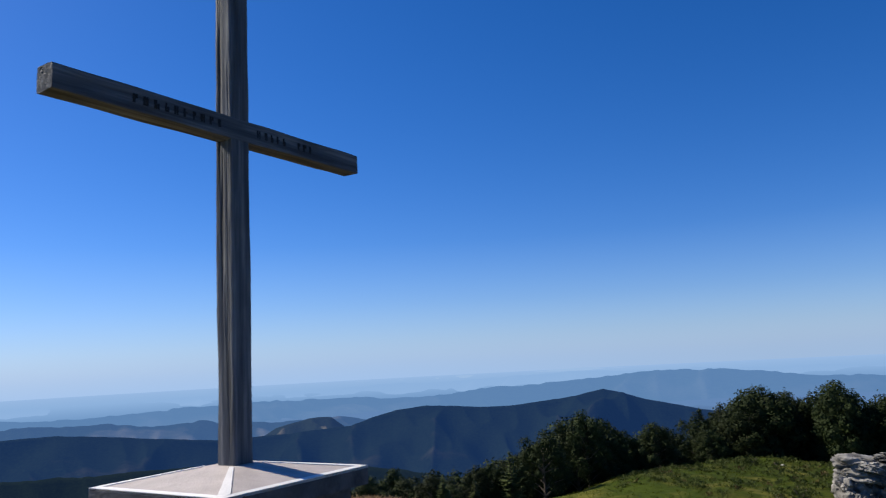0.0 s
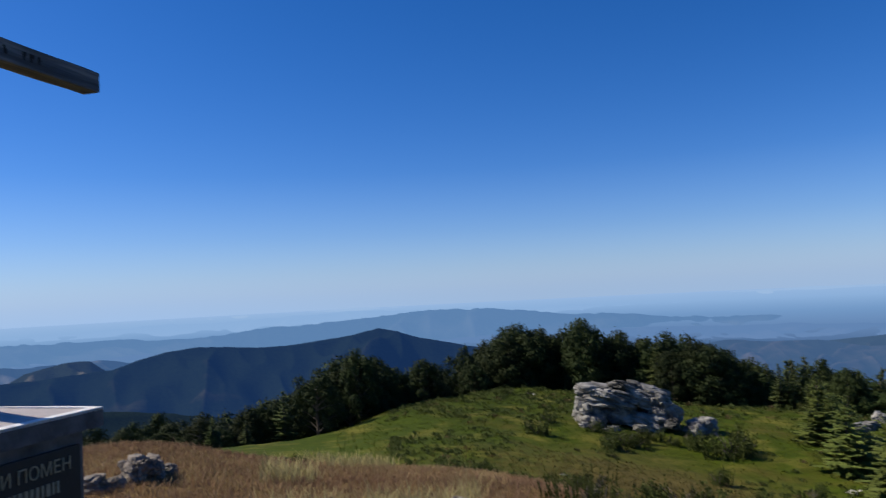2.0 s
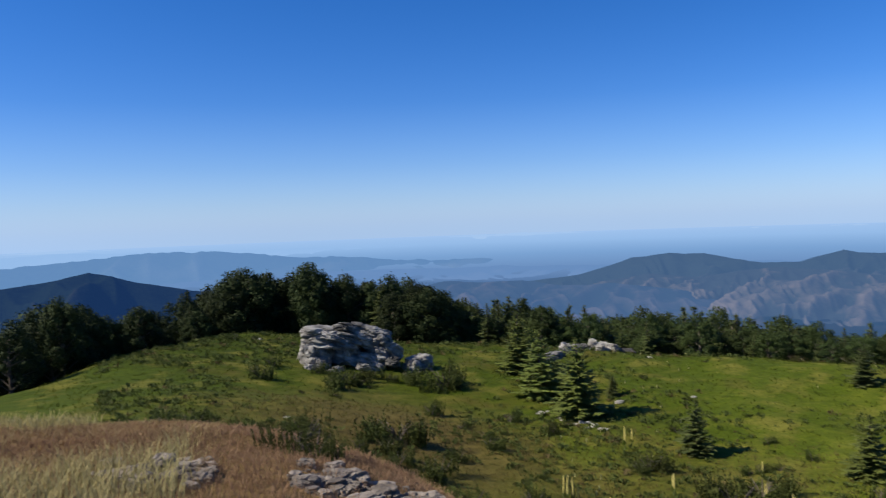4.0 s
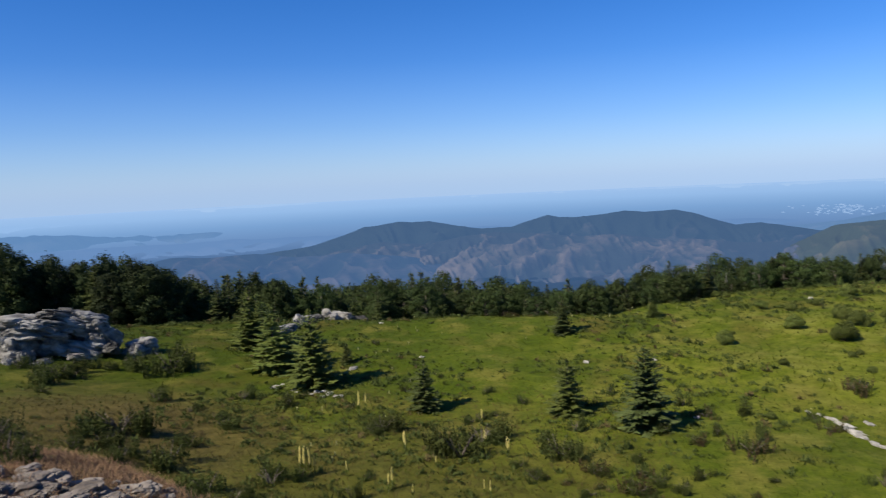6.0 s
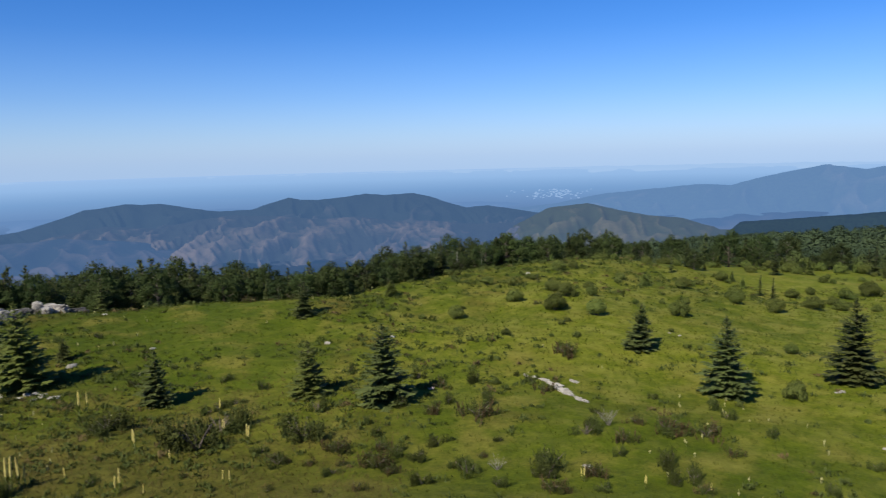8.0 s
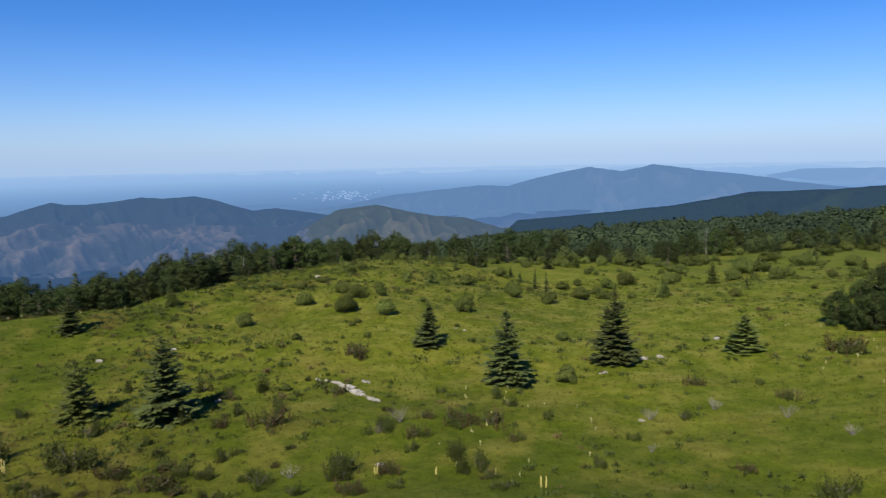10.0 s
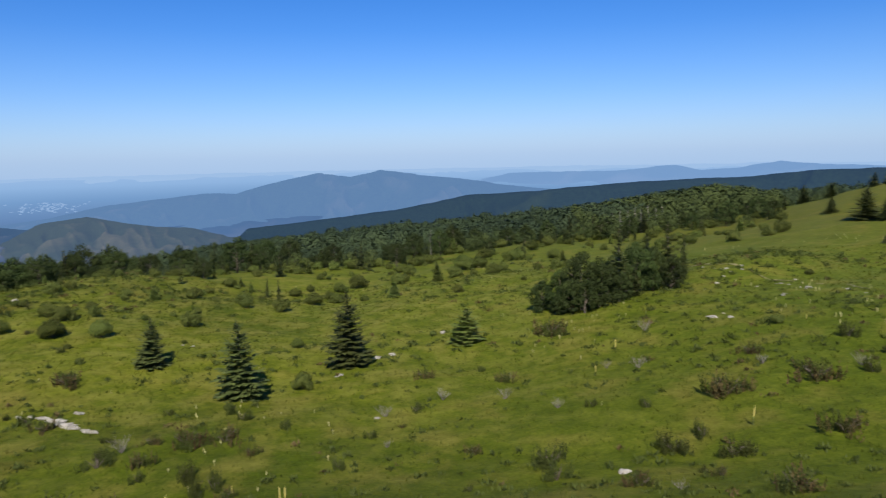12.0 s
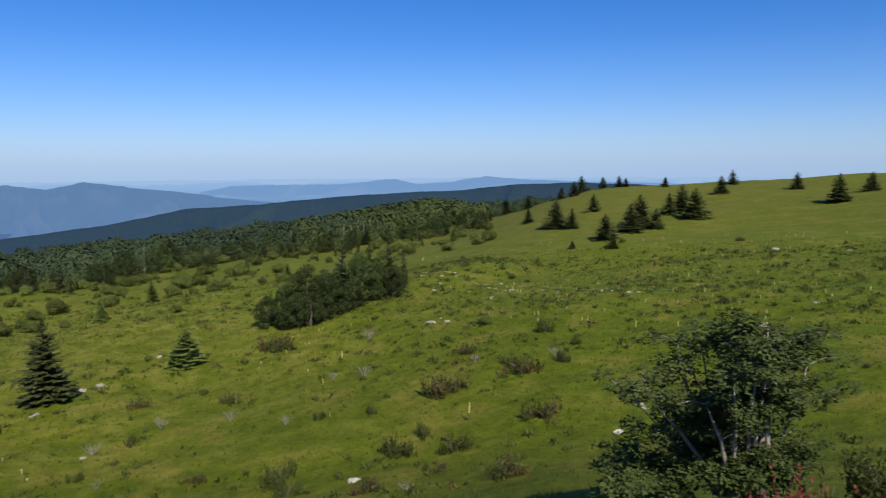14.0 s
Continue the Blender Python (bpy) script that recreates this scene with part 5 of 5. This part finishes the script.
def woodland_edge():
    """Single trees standing out before the woodland."""
    g = rnd(611)
    for k in range(90):
        h = 90 + 49 * ((k * 0.618034) % 1.0)
        crest = float(np.interp(h, HEADS, CREST))
        r = crest + g.uniform(-8, 34)
        tall = g.uniform(2.0, 5.2) * (0.75 if r < crest + 6 else 1.0)
        conifer = g.random() < 0.45
        kinds = SLIM_KINDS if conifer else TREE_KINDS
        w = tall * (1.15 if conifer else g.uniform(0.75, 1.05))
        plant("edge_fir" if conifer else "edge_tree", "dark slender fir before the woodland" if conifer else "leafy green tree before the woodland", "tree", "trees before the woodland", kinds[k % len(kinds)], stand(h, r, 0.12, None, g), (w, w, tall))


woodland_edge()


def bare_tree_parts(seed):
    """A dead tree 1 m high: a pale trunk with a few broken branches."""
    g = rnd(seed)
    trunk = Soup()
    trunk.add(*tube([(0, 0, -0.05), (0.01, 0.0, 0.35), (0.0, 0.015, 0.7), (0.012, 0.0, 1.0)], [0.024, 0.02, 0.014, 0.005], 7))
    for k in range(13):
        z, a = g.uniform(0.35, 0.95), k * 2.4
        L = g.uniform(0.06, 0.17) * (1.3 - z)
        e = Vector((math.cos(a) * L, math.sin(a) * L, z + L * g.uniform(0.3, 1.0)))
        trunk.add(*tube([(0, 0, z), e], [0.008, 0.003], 4))
    return (trunk.mesh("trunk", GREY_BARK, True),)


BARE_KINDS = [bare_tree_parts(s) for s in (81, 82)]
BARE_TREES = [(126.9, 152, 4.6), (127.4, 156, 5.2), (127.9, 150, 4.9), (128.4, 157, 5.4), (128.9, 154, 5.0), (129.4, 158, 5.6), (130.0, 155, 5.0), (130.4, 160, 5.2), (78.4, 75, 2.6), (80.3, 76, 2.9), (113.0, 130, 4.6)]
for k, (h, r, tall) in enumerate(BARE_TREES):
    plant("bare_tree", "pale bare trunk standing at the edge of the wood", "tree", "bare trunks", BARE_KINDS[k % 2], stand(h, r, 0.1), (tall, tall, tall))
CANOPY_AT = [90, 94, 104, 113, 120, 125, 130, 134, 138, 141]
CANOPY_EL = [-7.6, -7.1, -6.0, -5.4, -4.6, -3.9, -3.1, -2.5, -2.9, -3.8]


def far_canopy():
    """Treetops of the wooded shelf, too many to count: dark wood and lighter young growth."""
    wood, fresh = Soup(), Soup()
    for k in range(9000):
        h = 84 + 60 * ((k * 0.618034) % 1.0)
        crest = float(np.interp(h, HEADS, CREST))
        r = crest + 4 + (460 - crest) * g.random() ** 1.1
        if h > 138 and r < 250:
            continue
        x, y, z = spot(h, r)
        clump = float(rough(x, y, 22, 31)) + 0.6 * float(rough(x, y, 8, 32))
        young = h > 124 and r < 260 and clump < 0.35 or r < crest + 22
        if g.random() > (0.1 + (r - crest) / 90 if young else 1.0) or clump < -0.35 - (r - crest) / 160 + g.uniform(-0.2, 0.2):
            continue
        t = (1.1 + 1.8 * g.random() ** 1.5) if young else (1.5 + 3.0 * g.random() ** 2.2)
        t *= min(1.45, 0.55 + r / 320) * (1 + 0.3 * max(0.0, clump))
        if crest + 15 < r < crest + 170:
            top = float(np.interp(h, CANOPY_AT, CANOPY_EL)) - 1.5 * g.random() ** 1.3
            t = min(max(EYE + r * math.tan(radians(top)) - z, t * 0.8), 9.5) * min(1.0, 0.3 + (r - crest) / 75)
        pointed = not young and g.random() < 0.35
        s = fresh if young else wood
        wide = g.uniform(0.3, 0.52)
        for _ in range(200):
            d = Vector((g.gauss(0, 1), g.gauss(0, 1), g.gauss(0.3, 1))).normalized()
            thin = (0.75 - 0.6 * d.z) if pointed else 1.0
            p = Vector((x, y, z + t * 0.5)) + Vector((d.x * t * wide * thin, d.y * t * wide * thin, d.z * t * 0.5 * g.uniform(0.75, 1.1)))
            a = d.cross(Vector((g.gauss(0, 1), g.gauss(0, 1), g.gauss(0, 1)))).normalized()
            a = (a + d * g.uniform(-0.3, 0.3)).normalized() * t * g.uniform(0.075, 0.13)
            s.tip(p - a * 0.5, a, a.cross(d).normalized() * a.length * 0.45)
    tagged(new("woodland", wood.mesh("woodland", WOOD_LEAF)), "dark green woodland on the far slope", "forest", kind="stuff")
    tagged(new("young_woodland", fresh.mesh("young_woodland", MID_LEAF)), "lighter young growth before the far woodland", "forest", kind="stuff")


far_canopy()


# ---- scattered small growth ----
def scatter():
    g = rnd(123)
    for k in range(190):
        h = 20 + 146 * ((k * 0.618034 + 0.3) % 1.0)
        crest = float(np.interp(h, HEADS, CREST))
        r = 24 + (min(crest, 95) - 24) * g.random() ** 1.1
        if 100 < h < 166 and g.random() < 0.45:
            continue
        s = g.uniform(0.2, 0.5) if r < 60 else g.uniform(0.4, 0.9)
        what = g.random()
        if what < 0.7 and h > 70 and r > 36:
            plant("leafy_shrub", "small rounded leafy shrub in the meadow", "shrub", "leafy shrubs", SHRUB_KINDS[k % 3], stand(h, r, 0.03, None, g), (s, s, s))
        elif what < 0.7:
            plant("juniper", "small green juniper tuft in the grass", "shrub", "small junipers", JUNIPER_KINDS[k % 3], stand(h, r, 0.03, None, g), (s * 1.2, s * 1.2, s))
        elif what < 0.85:
            plant("heath_shrub", "small rusty dry tuft in the grass", "shrub", "rusty shrubs", HEATH_KINDS[k % 2], stand(h, r, 0.03, None, g), (s, s, s))
        else:
            boulder("stone", "small pale limestone lying in the grass", "stone", h, r, (s * 0.5, s * 0.4, s * 0.25), g.uniform(0, 360), STONE_KINDS[k % 3], 0.2, "loose stones")
    # upright junipers and half-dry shrubs crowding the lower slope
    for k in range(110):
        h = 41 + (58 if k < 74 else 118) * ((k * 0.618034 + 0.13) % 1.0)
        r = 24.5 + 17 * g.random() ** 1.3
        if h > 150 and r < 27 or float(rough(*spot(h, r)[:2], 8, 71)) < g.uniform(-0.7, 0.3):
            continue
        s = g.uniform(0.3, 0.72)
        if g.random() < 0.28:
            plant("heath_shrub", "half-dry brownish shrub on the lower slope", "shrub", "rusty shrubs", HEATH_KINDS[k % 2], stand(h, r, 0.03, None, g), (s, s, s * 0.9))
        else:
            plant("juniper", "upright dark green juniper on the lower slope", "shrub", "junipers", JUNIPER_KINDS[k % 3], stand(h, r, 0.03, None, g), (s * 0.75, s * 0.75, s * 1.2))
    # young growth thickening towards the wood
    for k in range(200):
        h = 84 + 55 * ((k * 0.618034) % 1.0)
        crest = float(np.interp(h, HEADS, CREST))
        r = crest * (1.05 - 0.4 * g.random() ** 1.7)
        if h > 126 and r < 90:
            continue
        s = g.uniform(0.5, 1.6) * (0.8 + r / 300) * (0.75 if h < 100 else 1.0)
        fir = g.random() < 0.22
        kinds = (YOUNG_KINDS if g.random() < 0.5 else SLIM_KINDS) if fir else SHRUB_KINDS
        w = s * (1.1 if fir else g.uniform(0.85, 1.15))
        plant("young_fir" if fir else "leafy_shrub", "small fir before the wood" if fir else "low green leafy shrub before the wood", "tree" if fir else "shrub", "young growth by the wood", kinds[k % len(kinds)], stand(h, r, 0.08, None, g), (w, w, s * (1.5 if fir else 1.0)))


scatter()


def blades(name, label, n, heads, reach, tall, material, seed, density=None, blades_each=3):
    """Grass as one mesh of thin bent blades."""
    q = np.random.RandomState(seed)
    h = np.radians(q.uniform(heads[0], heads[1], n))
    r = reach[0] + (reach[1] - reach[0]) * q.rand(n) ** 0.8
    x, y = r * np.sin(h), r * np.cos(h)
    if density is not None:
        keep = density(x, y) > q.rand(n)
        x, y, r = x[keep], y[keep], r[keep]
    n = len(x)
    z = ground(x, y) - 0.02
    V, F = [], []
    for b in range(blades_each):
        a, t = q.uniform(0, 6.283, n), tall * q.uniform(0.45, 1.15, n)
        bend = q.uniform(0.2, 1.1, n) * t
        bx, by = x + q.normal(0, 0.06, n), y + q.normal(0, 0.06, n)
        w = t * 0.013 + 0.00032 * r
        cx, cy = -np.sin(a) * w, np.cos(a) * w
        mx, my = bx + np.cos(a) * bend * 0.35, by + np.sin(a) * bend * 0.35
        V.append(np.stack([np.stack(v, 1) for v in ((bx - cx, by - cy, z), (bx + cx, by + cy, z), (mx + cx * 0.7, my + cy * 0.7, z + t * 0.65), (mx - cx * 0.7, my - cy * 0.7, z + t * 0.65), (bx + np.cos(a) * bend, by + np.sin(a) * bend, z + t))], 1).reshape(-1, 3))
    V = np.concatenate(V)
    m = len(V) // 5
    o = np.arange(m)[:, None] * 5
    F = [tuple(f) for f in (o + np.array([0, 1, 2, 3])).tolist()] + [tuple(f) for f in (o + np.array([3, 2, 4])).tolist()]
    tagged(new(name, mesh(name, V, F, material)), label, "grass", kind="stuff")


def dryness(x, y):
    return np.clip((10.5 - np.hypot(x - 1.8, y - 6.9) - 2 * rough(x, y, 3, 8)) / 3.5, 0, 1) * (np.hypot(x + 1.04, y - 3.6) > 0.8)


def heath(x, y):
    return np.clip((20 - np.hypot(x - 17, y - 20) - 5 * rough(x, y, 7, 33)) / 7, 0, 1) * (1 - dryness(x, y))


blades("dry_grass", "straw-coloured dry grass on the summit", 24000, (-35, 21), (2.6, 16), 0.12, STRAW, 5, lambda x, y: dryness(x, y) * np.clip(0.28 + 0.8 * rough(x, y, 1.7, 23), 0, 1), 3)
blades("brown_grass", "short reddish-brown dry grass on the shoulder", 70000, (-35, 58), (2.6, 17), 0.1, BROWN_GRASS, 15, lambda x, y: np.clip(dryness(x, y) + 0.35 * (np.hypot(x, y) < 16) * (rough(x, y, 2.5, 26) > -0.1), 0, 1) * (np.hypot(x + 1.04, y - 3.6) > 0.8), 3)
blades("tall_dry_grass", "long pale seeding grass in drifts on the summit", 3000, (3, 19), (4.8, 14), 0.28, PALE_GRASS, 9, lambda x, y: dryness(x, y) * (rough(x, y, 2.2, 19) > 0.25), 3)
blades("meadow_grass", "short green grass of the meadow", 42000, (8, 168), (9, 80), 0.16, GRASS, 6, lambda x, y: np.clip(1.0 - dryness(x, y) * 1.2, 0, 1) * (1 - 0.75 * heath(x, y)), 3)
blades("heath_grass", "brownish olive grass on the near slope", 15000, (15, 75), (9, 42), 0.16, OLIVE_GRASS, 16, heath, 3)


def weeds():
    """Low dark herbs and heath between the grass, too many to count."""
    g = rnd(321)
    dark, rust = Soup(), Soup()
    for k in range(14000):
        h = 12 + 154 * g.random() ** 1.25
        keep = float(np.interp(h, [12, 30, 45, 70, 85, 105, 140, 166], [0.8, 1.0, 1.0, 0.95, 0.85, 0.7, 0.62, 0.6]))
        if g.random() > keep:
            continue
        crest = min(float(np.interp(h, HEADS, CREST)), 105 if h < 125 else 76)
        r = 20 + (crest - 20) * g.random() ** 0.9
        x, y, z = spot(h, r)
        if float(dryness(x, y)) > 0.3 or float(rough(x, y, 9, 14)) + 0.5 * float(rough(x, y, 3, 15)) < g.uniform(-0.5, 0.5):
            continue
        t = g.uniform(0.1, 0.3) * (1 + r / 90)
        soup = rust if g.random() < 0.08 else dark
        for _ in range(24):
            a, q = g.uniform(0, 6.283), abs(g.gauss(0, 0.55))
            b = g.uniform(0, 6.283)
            p = Vector((x + math.cos(b) * q * t, y + math.sin(b) * q * t, z - 0.02 + t * 0.4 * max(0.0, 1 - q) * g.random()))
            d = Vector((math.cos(a) * 0.5, math.sin(a) * 0.5, g.uniform(0.4, 1.1))) * t * 0.55
            soup.flat(p, d, Vector((-math.sin(a), math.cos(a), 0)) * t * 0.085)
    tagged(new("herbs", dark.mesh("herbs", SHRUB_LEAF)), "low dark green herbs in the meadow", "herbs", kind="stuff")
    tagged(new("dry_herbs", rust.mesh("dry_herbs", RUST_LEAF)), "low rusty dry herbs in the meadow", "herbs", kind="stuff")


def flowers():
    """Pale seed heads and small flowers in the grass, too many to count."""
    g = rnd(55)
    s = Soup()
    for k in range(2600):
        h, r = g.uniform(45, 168), 26 + 62 * g.random()
        if h < 95 and g.random() < 0.75:
            continue
        x, y, z = spot(h, r)
        if float(rough(x, y, 14, 61)) + 0.4 * float(rough(x, y, 4, 62)) < g.uniform(0.0, 0.7):
            continue
        t = g.uniform(0.12, 0.3)
        a = g.uniform(0, 6.283)
        s.flat(Vector((x, y, z)), Vector((g.uniform(-0.1, 0.1), g.uniform(-0.1, 0.1), 1)) * t, Vector((math.cos(a), math.sin(a), 0)) * 0.035)
        s.leaf(Vector((x, y, z + t * 0.6)), Vector((0, 0, 0.14)), Vector((math.sin(a), math.cos(a), 0)) * 0.04)
    tagged(new("wildflowers", s.mesh("wildflowers", PALE_FLOWER)), "small pale yellowish wildflowers in the grass", "flowers", kind="stuff")


flowers()
weeds()


def footpath():
    """A faint pale track over the hump in the meadow."""
    line = [(132.6, 66), (135.4, 63.3), (138.0, 59.4), (141.4, 56.3), (146.6, 52.5), (152.7, 50.7)]
    hs = np.arange(line[0][0], line[-1][0], 0.25)
    rs = np.interp(hs, [a for a, b in line], [b for a, b in line])
    V, F = [], []
    for i, (h, r) in enumerate(zip(hs, rs)):
        w = 0.12 + 0.08 * math.sin(i * 1.7) + 0.06 * math.sin(i * 0.61)
        bend = 0.5 * math.sin(i * 0.21) + 0.25 * math.sin(i * 0.53)
        for k in (-1, 1):
            x, y, z = spot(h, r + bend + k * max(w, 0.01))
            V.append((x, y, z + 0.04))
        if i and w > 0.02 and i % 17 < 14:
            F.append((2 * i - 2, 2 * i - 1, 2 * i + 1, 2 * i))
    tagged(new("path", mesh("path", V, F, TRACK)), "faint pale trodden footpath across the meadow", "path", kind="structure")


footpath()


def track_stones():
    """Small pale stones lying along the track over the hump."""
    g = rnd(303)
    for k in range(30):
        h = 131.5 + 21 * g.random() ** 1.4
        r = float(np.interp(h, [131.5, 135, 138, 141.4, 146.6, 152.7], [66, 62.5, 58.5, 55.3, 51.5, 50])) + g.gauss(0, 1.2)
        q = 0.05 + 0.15 * g.random() ** 2.5
        boulder("stone", "small pale limestone beside the trodden track", "stone", h, r, (q, q * 0.7, q * 0.5), g.uniform(0, 360), STONE_KINDS[k % 3], 0.25, "stones of the track")


track_stones()


def far_town():
    """Pale houses of a town far out on the hazy plain, too many to count."""
    m = Nodes("far_houses")
    m.finish(m.ramp(m.noise(m.coords(), 0.05, 2), [(0.3, (0.55, 0.5, 0.45)), (0.7, (0.8, 0.78, 0.74))]), 0.8)
    # haze before the houses, painted as emission
    airlight(m, (0.25, 0.41, 0.67), 0.95)
    g = rnd(404)
    s = Soup()
    for _ in range(90):
        h, r = g.gauss(85.8, 1.3), g.uniform(3050, 3450)
        x, y, z = spot(h, r)
        w, d, t = g.uniform(5, 22), g.uniform(5, 9), g.uniform(1, 3)
        q = [(-w, -d), (w, -d), (w, d), (-w, d)]
        vs = [Vector((x + u / 2, y + v / 2, z + k)) for k in (-12, t) for u, v in q] + [Vector((x - w / 2, y, z + t + 1)), Vector((x + w / 2, y, z + t + 1))]
        s.add(vs, [(0, 1, 5, 4), (1, 2, 6, 5), (2, 3, 7, 6), (3, 0, 4, 7), (4, 5, 9, 8), (6, 7, 8, 9), (5, 6, 9), (7, 4, 8)])
    tagged(new("far_town", s.mesh("far_town", m.mat)), "pale far houses of a town in the haze", "town", kind="stuff")


far_town()
